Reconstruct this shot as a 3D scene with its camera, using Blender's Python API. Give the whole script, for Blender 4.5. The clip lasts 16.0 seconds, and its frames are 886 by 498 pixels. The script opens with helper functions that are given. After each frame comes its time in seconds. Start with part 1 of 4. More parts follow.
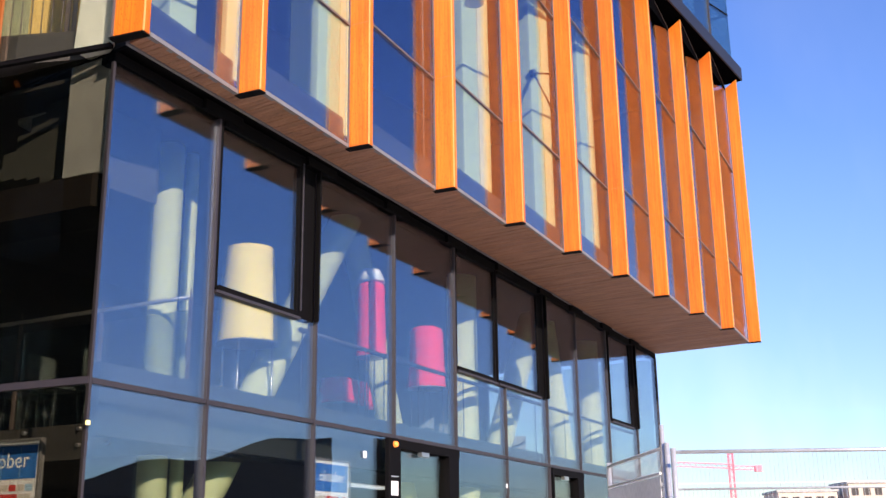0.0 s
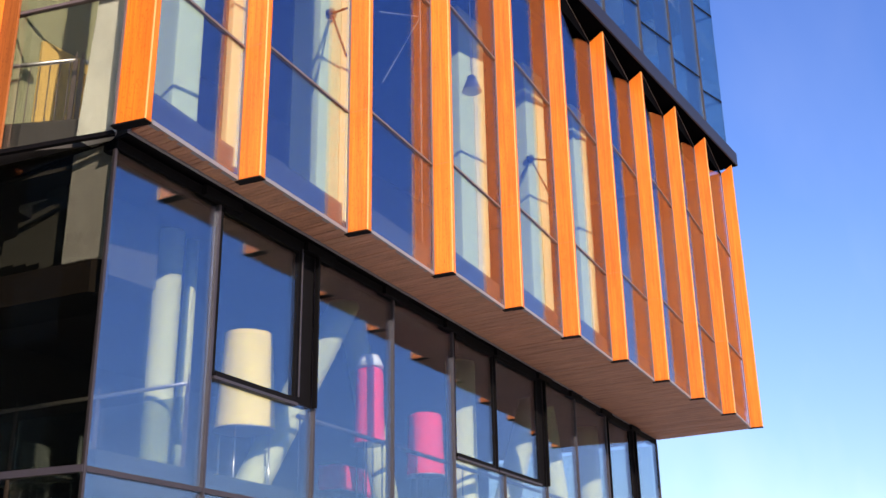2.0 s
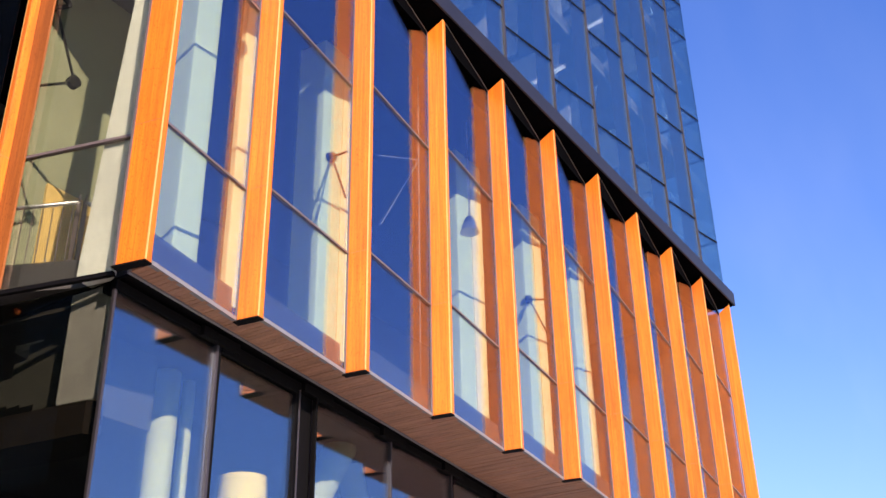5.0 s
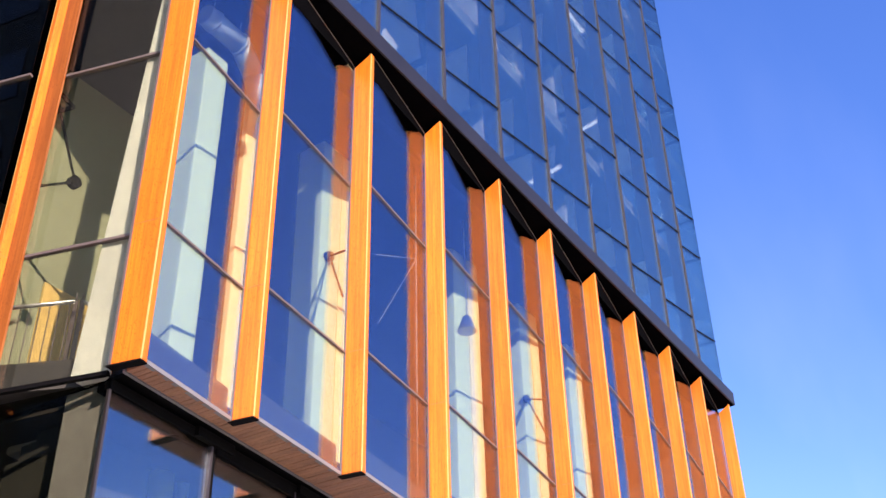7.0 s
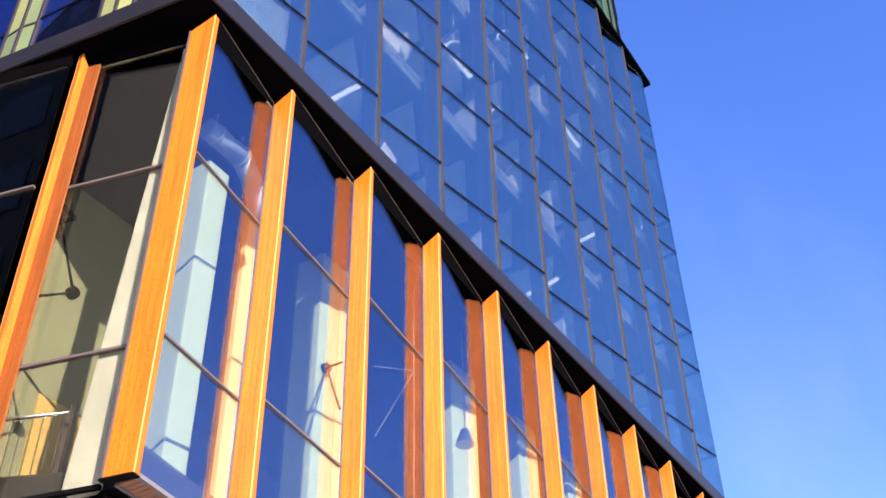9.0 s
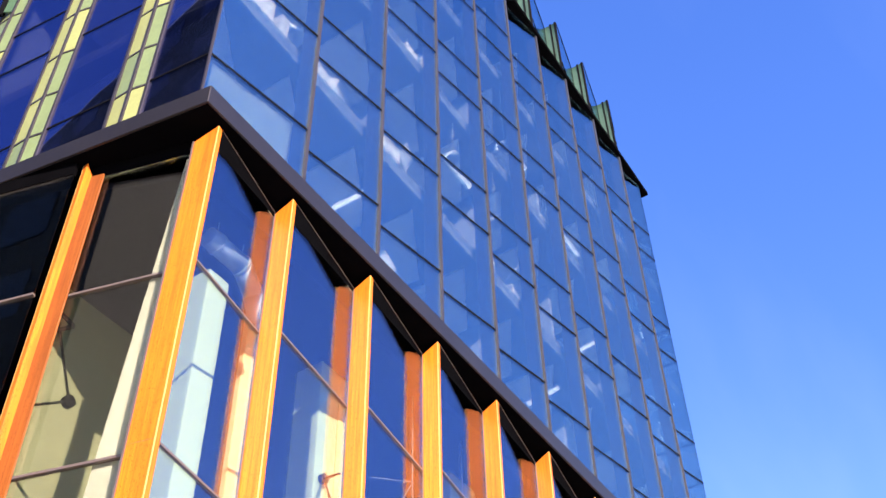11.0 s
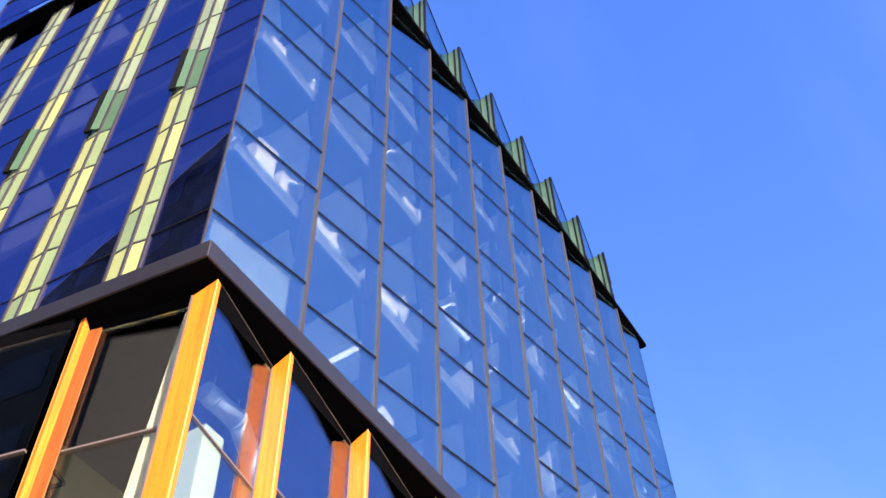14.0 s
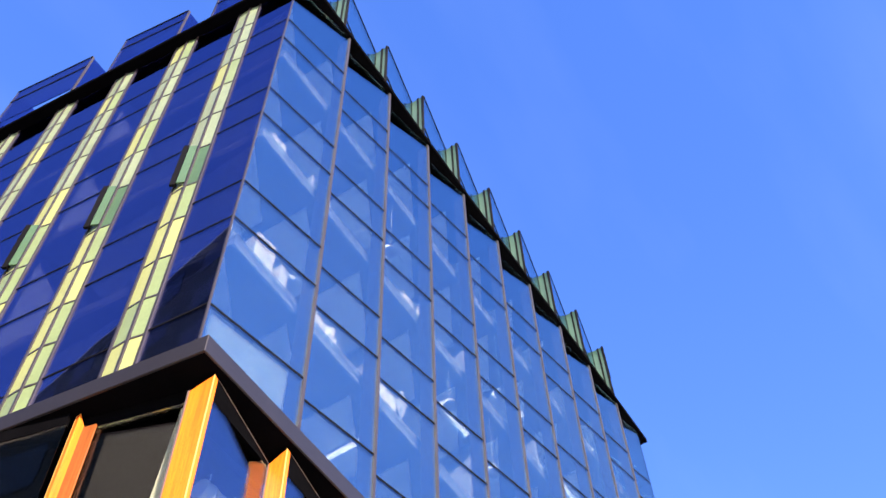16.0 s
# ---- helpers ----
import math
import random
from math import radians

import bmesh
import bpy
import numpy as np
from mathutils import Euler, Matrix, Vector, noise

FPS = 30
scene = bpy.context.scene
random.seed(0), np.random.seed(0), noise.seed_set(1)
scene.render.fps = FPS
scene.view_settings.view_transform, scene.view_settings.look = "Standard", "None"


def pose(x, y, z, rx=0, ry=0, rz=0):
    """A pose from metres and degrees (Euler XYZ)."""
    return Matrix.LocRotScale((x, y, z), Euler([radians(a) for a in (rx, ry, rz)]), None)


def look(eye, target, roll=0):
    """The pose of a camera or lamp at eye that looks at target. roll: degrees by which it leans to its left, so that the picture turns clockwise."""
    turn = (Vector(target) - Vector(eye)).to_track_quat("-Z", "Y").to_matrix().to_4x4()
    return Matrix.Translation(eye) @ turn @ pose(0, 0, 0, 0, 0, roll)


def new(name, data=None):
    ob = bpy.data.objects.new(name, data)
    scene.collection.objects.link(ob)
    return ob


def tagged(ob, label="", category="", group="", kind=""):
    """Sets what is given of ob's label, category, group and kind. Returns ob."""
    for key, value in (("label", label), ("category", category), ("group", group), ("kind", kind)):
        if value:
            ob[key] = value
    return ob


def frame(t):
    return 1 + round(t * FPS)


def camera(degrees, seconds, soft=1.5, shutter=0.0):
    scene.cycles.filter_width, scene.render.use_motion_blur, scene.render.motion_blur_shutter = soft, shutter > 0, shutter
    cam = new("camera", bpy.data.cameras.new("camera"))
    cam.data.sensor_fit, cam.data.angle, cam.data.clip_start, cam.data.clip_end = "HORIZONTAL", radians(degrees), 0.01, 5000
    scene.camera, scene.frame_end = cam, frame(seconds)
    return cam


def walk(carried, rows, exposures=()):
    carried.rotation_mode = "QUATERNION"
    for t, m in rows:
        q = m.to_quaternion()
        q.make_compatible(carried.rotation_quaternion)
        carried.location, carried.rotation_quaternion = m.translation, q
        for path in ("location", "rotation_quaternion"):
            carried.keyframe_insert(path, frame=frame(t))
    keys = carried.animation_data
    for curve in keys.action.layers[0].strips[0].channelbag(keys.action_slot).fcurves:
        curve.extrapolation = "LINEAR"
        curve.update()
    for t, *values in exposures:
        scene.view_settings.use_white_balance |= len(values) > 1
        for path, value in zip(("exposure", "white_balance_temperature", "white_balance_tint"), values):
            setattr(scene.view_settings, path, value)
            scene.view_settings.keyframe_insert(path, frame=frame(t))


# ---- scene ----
cam = camera(44.65, 16.0)
EYE = (-5.524, -6.79, 1.6)
# seconds, yaw, pitch, roll of a camera that tilts up on a tripod
TILT = [
    (0, -56.949, 15.975, 0.744),
    (0.5, -56.963, 17.090, 0.764),
    (1, -56.966, 18.207, 0.802),
    (1.5, -56.980, 19.335, 0.817),
    (2, -56.972, 20.482, 0.908),
    (2.5, -56.994, 21.701, 0.901),
    (3, -56.975, 22.869, 0.979),
    (3.5, -56.993, 24.106, 0.965),
    (4, -56.996, 25.389, 0.989),
    (6.5, -57.109, 31.773, 1.065),
    (7, -57.133, 33.157, 1.116),
    (7.5, -57.168, 34.593, 1.123),
    (8, -57.210, 36.020, 1.085),
    (8.5, -57.257, 37.519, 1.080),
    (9, -57.319, 39.073, 1.028),
    (11.5, -57.343, 46.150, 1.061),
    (12, -57.260, 47.442, 1.156),
    (12.5, -57.178, 48.753, 1.247),
    (13, -57.214, 50.134, 1.239),
    (13.5, -57.206, 51.516, 1.277),
    (14, -57.264, 52.906, 1.253),
    (14.5, -57.194, 54.168, 1.342),
    (15, -57.224, 55.500, 1.346),
    (15.5, -57.214, 56.784, 1.375),
    (16, -57.209, 57.911, 1.406),
]
walk(cam, [(t, pose(*EYE, 90 + p, r, w)) for t, w, p, r in TILT],
     exposures=[(0, 0.68, 6520, 22), (4, 0.79, 6500, 25), (7, 1.10, 6480, 25), (9, 1.30, 6450, 24), (12, 1.62, 6650, 21), (16, 1.78, 6750, 20)])

# ---- light ----
SUN_DIR = Vector((-0.44, -0.82, 0.38)).normalized()      # towards the sun
SUN_ELEV = math.asin(SUN_DIR.z)
world = bpy.data.worlds.new("sky")
scene.world = world
world.use_nodes = True
wn = world.node_tree.nodes
wl = world.node_tree.links
sky = wn.new("ShaderNodeTexSky")
sky.sky_type = "NISHITA"
sky.sun_disc = False
sky.sun_elevation = SUN_ELEV
sky.sun_rotation = math.atan2(SUN_DIR.x, SUN_DIR.y)
sky.air_density, sky.dust_density, sky.ozone_density = 1.6, 0.0, 3.0
sky.altitude = 1200
hsv = wn.new("ShaderNodeHueSaturation")
hsv.inputs["Saturation"].default_value = 1.3
hsv.inputs["Hue"].default_value = 0.524
wl.new(sky.outputs[0], hsv.inputs["Color"])
# blue haze low over the horizon
sky_co = wn.new("ShaderNodeTexCoord")
sky_xyz = wn.new("ShaderNodeSeparateXYZ")
wl.new(sky_co.outputs["Generated"], sky_xyz.inputs[0])
haze = wn.new("ShaderNodeValToRGB")
haze.color_ramp.interpolation = "EASE"
haze.color_ramp.elements[0].position, haze.color_ramp.elements[0].color = 0.0, (0.52, 0.63, 0.97, 1)
haze.color_ramp.elements[1].position, haze.color_ramp.elements[1].color = 0.36, (1, 1, 1, 1)
wl.new(sky_xyz.outputs["Z"], haze.inputs[0])
tint = wn.new("ShaderNodeMix")
tint.data_type, tint.blend_type = "RGBA", "MULTIPLY"
tint.inputs["Factor"].default_value = 1.0
wl.new(hsv.outputs[0], tint.inputs["A"])
wl.new(haze.outputs[0], tint.inputs["B"])
# thin high cirrus
veil_map = wn.new("ShaderNodeMapping")
veil_map.inputs["Rotation"].default_value = (0.3, 0.5, 0.9)
veil_map.inputs["Scale"].default_value = (1.1, 3.4, 1.6)
veil = wn.new("ShaderNodeTexNoise")
veil.inputs["Scale"].default_value, veil.inputs["Detail"].default_value = 1.6, 5
wl.new(sky_co.outputs["Generated"], veil_map.inputs[0])
wl.new(veil_map.outputs[0], veil.inputs["Vector"])
wisp = wn.new("ShaderNodeValToRGB")
wisp.color_ramp.elements[0].position, wisp.color_ramp.elements[0].color = 0.45, (0.97, 0.985, 1, 1)
wisp.color_ramp.elements[1].position, wisp.color_ramp.elements[1].color = 0.78, (1.45, 1.17, 1.03, 1)
wl.new(veil.outputs[0], wisp.inputs[0])
cirrus = wn.new("ShaderNodeMix")
cirrus.data_type, cirrus.blend_type = "RGBA", "MULTIPLY"
cirrus.inputs["Factor"].default_value = 1.0
wl.new(tint.outputs["Result"], cirrus.inputs["A"])
wl.new(wisp.outputs[0], cirrus.inputs["B"])
wl.new(cirrus.outputs["Result"], wn["Background"].inputs[0])
wn["Background"].inputs[1].default_value = 0.15
sun = new("sun", bpy.data.lights.new("sun", "SUN"))
sun.data.energy, sun.data.angle, sun.data.color = 5.0, radians(0.5), (1.0, 0.87, 0.68)
sun.matrix_world = look(SUN_DIR * 60, (0, 0, 0))


# ---- materials ----
def mat(name, color, rough=0.6, metal=0.0, vary=0.15, scale=3.0, bump=0.0, stretch=(1, 1, 1), second=None, spec=0.5):
    """A painted or mineral surface with coarse stains and fine grain."""
    m = bpy.data.materials.new(name)
    m.use_nodes = True
    n, l = m.node_tree.nodes, m.node_tree.links
    b = n["Principled BSDF"]
    b.inputs["Roughness"].default_value = rough
    b.inputs["Metallic"].default_value = metal
    b.inputs["Specular IOR Level"].default_value = spec
    co = n.new("ShaderNodeTexCoord")
    mp = n.new("ShaderNodeMapping")
    mp.inputs["Scale"].default_value = stretch
    l.new(co.outputs["Object"], mp.inputs[0])
    big = n.new("ShaderNodeTexNoise")
    big.inputs["Scale"].default_value = scale
    big.inputs["Detail"].default_value = 3
    fine = n.new("ShaderNodeTexNoise")
    fine.inputs["Scale"].default_value = scale * 12
    fine.inputs["Detail"].default_value = 4
    l.new(mp.outputs[0], big.inputs[0])
    l.new(mp.outputs[0], fine.inputs[0])
    add = n.new("ShaderNodeMath")
    add.operation = "MULTIPLY_ADD"
    add.inputs[1].default_value = 0.5
    l.new(fine.outputs[0], add.inputs[0])
    half = n.new("ShaderNodeMath")
    half.operation = "MULTIPLY"
    half.inputs[1].default_value = 0.5
    l.new(big.outputs[0], half.inputs[0])
    l.new(half.outputs[0], add.inputs[2])
    ramp = n.new("ShaderNodeValToRGB")
    lo = second or tuple(c * (1 - vary) for c in color)
    hi = tuple(min(1, c * (1 + vary * 0.6)) for c in color)
    ramp.color_ramp.elements[0].position, ramp.color_ramp.elements[0].color = 0.36, (*lo, 1)
    ramp.color_ramp.elements[1].position, ramp.color_ramp.elements[1].color = 0.62, (*hi, 1)
    l.new(add.outputs[0], ramp.inputs[0])
    l.new(ramp.outputs[0], b.inputs["Base Color"])
    if bump:
        bp = n.new("ShaderNodeBump")
        bp.inputs["Strength"].default_value = bump
        bp.inputs["Distance"].default_value = 0.01
        l.new(add.outputs[0], bp.inputs["Height"])
        l.new(bp.outputs[0], b.inputs["Normal"])
    return m


def glass_mat(name, tint, mirror, low=0.25, high=0.85, rough=0.0, wave=0.02):
    """Coated facade glass: tinted see-through with a clear reflection that grows at a glancing view."""
    m = bpy.data.materials.new(name)
    m.use_nodes = True
    n, l = m.node_tree.nodes, m.node_tree.links
    n.remove(n["Principled BSDF"])
    clear = n.new("ShaderNodeBsdfTransparent")
    clear.inputs[0].default_value = (*tint, 1)
    gloss = n.new("ShaderNodeBsdfGlossy")
    gloss.inputs[0].default_value = (*mirror, 1)
    gloss.inputs["Roughness"].default_value = rough
    fr = n.new("ShaderNodeFresnel")
    fr.inputs[0].default_value = 1.5
    mr = n.new("ShaderNodeMapRange")
    mr.inputs[1].default_value, mr.inputs[2].default_value = 0.04, 0.7
    mr.inputs[3].default_value, mr.inputs[4].default_value = low, high
    mix = n.new("ShaderNodeMixShader")
    co = n.new("ShaderNodeTexCoord")
    ns = n.new("ShaderNodeTexNoise")
    ns.inputs["Scale"].default_value = 0.7
    bp = n.new("ShaderNodeBump")
    bp.inputs["Strength"].default_value = wave
    bp.inputs["Distance"].default_value = 0.05
    l.new(co.outputs["Object"], ns.inputs[0])
    l.new(ns.outputs[0], bp.inputs["Height"])
    l.new(bp.outputs[0], gloss.inputs["Normal"])
    l.new(fr.outputs[0], mr.inputs[0])
    l.new(mr.outputs[0], mix.inputs[0])
    l.new(clear.outputs[0], mix.inputs[1])
    l.new(gloss.outputs[0], mix.inputs[2])
    l.new(mix.outputs[0], n["Material Output"].inputs[0])
    return m


def glow_mat(name, color, strength):
    m = bpy.data.materials.new(name)
    m.use_nodes = True
    b = m.node_tree.nodes["Principled BSDF"]
    b.inputs["Base Color"].default_value = (*color, 1)
    b.inputs["Emission Color"].default_value = (*color, 1)
    b.inputs["Emission Strength"].default_value = strength
    return m


def timber_mat(name, dark, light):
    """Stained laminated timber: lamellas, streaks along the length, small knots and a change of tone from blade to blade."""
    m = bpy.data.materials.new(name)
    m.use_nodes = True
    n, l = m.node_tree.nodes, m.node_tree.links
    b = n["Principled BSDF"]
    b.inputs["Specular IOR Level"].default_value = 0.3
    co = n.new("ShaderNodeTexCoord")

    def mapped(node, scale):
        mp = n.new("ShaderNodeMapping")
        mp.inputs["Scale"].default_value = scale
        l.new(co.outputs["Object"], mp.inputs[0])
        l.new(mp.outputs[0], node.inputs["Vector"])
        return node

    def ramp(source, p0, c0, p1, c1):
        r = n.new("ShaderNodeValToRGB")
        r.color_ramp.elements[0].position, r.color_ramp.elements[0].color = p0, (*c0, 1)
        r.color_ramp.elements[1].position, r.color_ramp.elements[1].color = p1, (*c1, 1)
        l.new(source, r.inputs[0])
        return r.outputs[0]

    def times(a, c):
        mx = n.new("ShaderNodeMix")
        mx.data_type, mx.blend_type = "RGBA", "MULTIPLY"
        mx.inputs["Factor"].default_value = 1.0
        l.new(a, mx.inputs["A"])
        l.new(c, mx.inputs["B"])
        return mx.outputs["Result"]

    streak = mapped(n.new("ShaderNodeTexNoise"), (26, 26, 0.8))
    streak.inputs["Scale"].default_value, streak.inputs["Detail"].default_value, streak.inputs["Roughness"].default_value = 1.0, 5, 0.65
    col = ramp(streak.outputs[0], 0.32, dark, 0.66, light)
    # lamellas of 40 mm, each with its own tone, cut to lengths
    cells = mapped(n.new("ShaderNodeTexVoronoi"), (25, 25, 0.55))
    cells.distance = "CHEBYCHEV"
    sep = n.new("ShaderNodeSeparateColor")
    l.new(cells.outputs["Color"], sep.inputs[0])
    col = times(col, ramp(sep.outputs[0], 0.0, (0.86, 0.80, 0.78), 1.0, (1.0, 1.0, 1.0)))
    # weathering in long soft patches
    patch = mapped(n.new("ShaderNodeTexNoise"), (2.5, 2.5, 0.6))
    patch.inputs["Detail"].default_value = 2
    patch.inputs["Scale"].default_value = 1.0
    col = times(col, ramp(patch.outputs[0], 0.3, (0.86, 0.86, 1.0), 0.65, (1.0, 1.0, 1.0)))
    knots = mapped(n.new("ShaderNodeTexVoronoi"), (17, 17, 7))
    sep2 = n.new("ShaderNodeSeparateColor")
    l.new(knots.outputs["Color"], sep2.inputs[0])
    some = n.new("ShaderNodeMapRange")
    some.inputs[1].default_value, some.inputs[2].default_value = 0.4, 0.6
    some.inputs[3].default_value, some.inputs[4].default_value = 0.6, 0.0
    l.new(sep2.outputs[1], some.inputs[0])
    far = n.new("ShaderNodeMath")
    l.new(knots.outputs["Distance"], far.inputs[0])
    l.new(some.outputs[0], far.inputs[1])
    col = times(col, ramp(far.outputs[0], 0.16, (0.42, 0.22, 0.20), 0.34, (1.0, 1.0, 1.0)))
    info = n.new("ShaderNodeObjectInfo")
    shade = n.new("ShaderNodeHueSaturation")
    tone = n.new("ShaderNodeMapRange")
    tone.inputs[3].default_value, tone.inputs[4].default_value = 0.88, 1.08
    l.new(info.outputs["Random"], tone.inputs[0])
    l.new(tone.outputs[0], shade.inputs["Value"])
    l.new(col, shade.inputs["Color"])
    l.new(shade.outputs[0], b.inputs["Base Color"])
    rough = n.new("ShaderNodeMapRange")
    rough.inputs[3].default_value, rough.inputs[4].default_value = 0.62, 0.42
    l.new(streak.outputs[0], rough.inputs[0])
    l.new(rough.outputs[0], b.inputs["Roughness"])
    bp = n.new("ShaderNodeBump")
    bp.inputs["Strength"].default_value, bp.inputs["Distance"].default_value = 0.2, 0.004
    l.new(streak.outputs[0], bp.inputs["Height"])
    l.new(bp.outputs[0], b.inputs["Normal"])
    return m


TIMBER = timber_mat("laminated_timber", (0.62, 0.130, 0.006), (0.90, 0.225, 0.009))
DIM_TIMBER = timber_mat("dim_fin_timber", (0.24, 0.068, 0.010), (0.34, 0.100, 0.014))
SOFFIT_WOOD = mat("soffit_wood", (0.33, 0.155, 0.08), rough=0.6, vary=0.35, scale=2.0, bump=0.1, stretch=(6, 1, 6))
DARK_METAL = mat("dark_metal", (0.021, 0.018, 0.019), rough=0.42, metal=0.3, vary=0.2, scale=1.2)
MULLION = mat("bronze_aluminium", (0.036, 0.030, 0.034), rough=0.5, metal=0.2, vary=0.15, scale=1.5)
BLACK = mat("black_frame", (0.0035, 0.0032, 0.0035), rough=0.75, spec=0.08, vary=0.2)
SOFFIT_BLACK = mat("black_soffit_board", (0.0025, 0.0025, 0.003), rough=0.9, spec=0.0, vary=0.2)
SUNLIT_CONCRETE = mat("sunlit_cast_concrete", (0.74, 0.76, 0.68), rough=0.85, vary=0.2, scale=1.5, bump=0.12)
SLAB_GREY = mat("pale_acoustic_board", (0.62, 0.66, 0.66), rough=0.9, vary=0.08)
SLAB_DARK = mat("grey_slab", (0.16, 0.17, 0.19), rough=0.9, vary=0.2)
BRONZE = mat("pale_bronze", (0.15, 0.115, 0.105), rough=0.45, metal=0.3, vary=0.12)
SLAB_EDGE = mat("grey_slab_edge", (0.16, 0.18, 0.21), rough=0.9, vary=0.3, scale=1.0)
DISH = mat("grey_dish", (0.35, 0.37, 0.4), rough=0.5, vary=0.1)
STEEL = mat("brushed_steel", (0.5, 0.5, 0.5), rough=0.3, metal=0.9, vary=0.1)
GALV = mat("galvanised_steel", (0.62, 0.63, 0.64), rough=0.45, metal=0.55, vary=0.15)
CONCRETE = mat("cast_concrete", (0.42, 0.42, 0.40), rough=0.85, vary=0.22, scale=1.2, bump=0.15)
PALE_WALL = mat("pale_plaster", (0.34, 0.45, 0.27), rough=0.9, vary=0.06, scale=0.8)
CREAM_WALL = mat("cream_plaster", (0.56, 0.52, 0.27), rough=0.9, vary=0.07, scale=0.8)
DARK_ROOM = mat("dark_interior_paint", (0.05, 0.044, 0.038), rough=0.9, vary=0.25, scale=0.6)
FLOOR_IN = mat("screed_floor", (0.16, 0.15, 0.14), rough=0.6, vary=0.2)
CREAM_SHADE = mat("cream_fabric", (0.92, 0.72, 0.19), rough=0.9, vary=0.06, scale=6)
PINK = mat("pink_fabric", (0.85, 0.025, 0.075), rough=0.8, vary=0.12, scale=5)
WHITE = mat("white_paint", (0.82, 0.82, 0.82), rough=0.6, vary=0.05)
YELLOW_PANEL = mat("yellow_panel", (0.28, 0.31, 0.11), rough=0.6, vary=0.1, scale=1.5)
DARK_GREEN = mat("dark_green_panel", (0.026, 0.066, 0.038), rough=0.5, vary=0.2, scale=1.5)
GREEN_PANEL = mat("green_panel", (0.045, 0.10, 0.045), rough=0.55, vary=0.15, scale=1.5)
PAVING = mat("paving", (0.42, 0.37, 0.31), rough=0.85, vary=0.25, scale=1.0, bump=0.2)
SIGN_BLUE = mat("sign_blue", (0.03, 0.16, 0.5), rough=0.4, vary=0.05)
SIGN_RED = mat("sign_red", (0.6, 0.06, 0.05), rough=0.5, vary=0.05)
CRANE_RED = mat("crane_red", (0.78, 0.20, 0.26), rough=0.5, vary=0.1)
GLASS = glass_mat("tinted_glass", (0.97, 0.99, 0.96), (0.66, 0.70, 0.90), 0.085, 0.50)
GLASS_UP = glass_mat("coated_glass", (0.93, 0.95, 0.90), (0.62, 0.80, 0.88), 0.24, 0.74)
GLASS_DARK = glass_mat("grey_glass", (0.88, 0.89, 0.83), (0.60, 0.60, 0.62), 0.06, 0.5)
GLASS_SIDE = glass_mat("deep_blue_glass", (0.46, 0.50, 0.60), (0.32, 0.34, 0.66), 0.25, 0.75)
GLASS_LOW = glass_mat("smoked_glass", (0.66, 0.66, 0.60), (0.36, 0.37, 0.35), 0.02, 0.4)
TOWER_WALL = mat("dark_stone_cladding", (0.014, 0.013, 0.012), rough=0.8, vary=0.25, scale=0.4)
GLASS_HALL = glass_mat("hall_glass", (0.92, 0.97, 0.93), (0.63, 0.70, 0.86), 0.09, 0.62)
EDGE_GLINT = mat("edge_glint_yellow", (0.70, 0.44, 0.13), rough=0.5, metal=0.2, vary=0.08)
TRIM = mat("grey_trim", (0.20, 0.19, 0.19), rough=0.5, metal=0.2, vary=0.12)
DUCT = mat("dull_zinc", (0.24, 0.34, 0.43), rough=0.6, metal=0.25, vary=0.12)
GLASS_CLEAR = glass_mat("clear_glass", (0.86, 0.92, 0.90), (0.9, 0.9, 0.9), 0.05, 0.6)
PALE_GREEN = mat("pale_green_panel", (0.17, 0.23, 0.10), rough=0.5, vary=0.12, scale=1.5)
OLIVE_WALL = mat("olive_plaster", (0.28, 0.30, 0.185), rough=0.9, vary=0.08, scale=0.8)
YELLOW_DOOR = mat("yellow_paint", (0.70, 0.48, 0.14), rough=0.5, vary=0.06)
GREY_GREEN = mat("grey_green_panel", (0.19, 0.24, 0.14), rough=0.5, vary=0.18, scale=1.5)
ROOM_WALL = mat("grey_plaster", (0.30, 0.32, 0.36), rough=0.9, vary=0.1, scale=0.8)
ROOM_PALE = mat("pale_board", (0.15, 0.19, 0.20), rough=0.8, vary=0.45, scale=2.5)
CARTON = mat("pale_carton", (0.62, 0.56, 0.50), rough=0.9, vary=0.12, scale=4)
CREAM_COL = mat("cream_column_paint", (0.50, 0.52, 0.27), rough=0.7, vary=0.06, scale=1.0)
CHAIR_GREY = mat("grey_plastic", (0.22, 0.24, 0.24), rough=0.4, vary=0.08)
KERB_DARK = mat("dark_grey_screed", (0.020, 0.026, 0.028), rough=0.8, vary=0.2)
# the landing's shade is put into this near-black colour
LANDING = mat("landing_in_shade", (0.016, 0.012, 0.009), rough=0.8, spec=0.1, vary=0.3)
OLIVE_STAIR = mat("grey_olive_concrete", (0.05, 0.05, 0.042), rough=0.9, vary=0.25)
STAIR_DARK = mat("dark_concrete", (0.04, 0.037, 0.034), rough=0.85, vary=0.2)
SIGN_PALE = mat("sign_pale_blue", (0.35, 0.55, 0.75), rough=0.5, vary=0.05)
TARP = mat("grey_tarpaulin", (0.72, 0.72, 0.72), rough=0.7, vary=0.12, scale=2)
FAR_WALL = mat("far_wall", (0.62, 0.52, 0.42), rough=0.9, vary=0.12, scale=0.3)
ORANGE_LAMP = glow_mat("orange_lamp", (1.0, 0.25, 0.04), 0.8)
LAMP_YELLOW = glow_mat("yellow_light", (1.0, 0.85, 0.25), 1.0)
LAMP = glow_mat("lamp_glow", (1.0, 0.98, 0.92), 0.8)


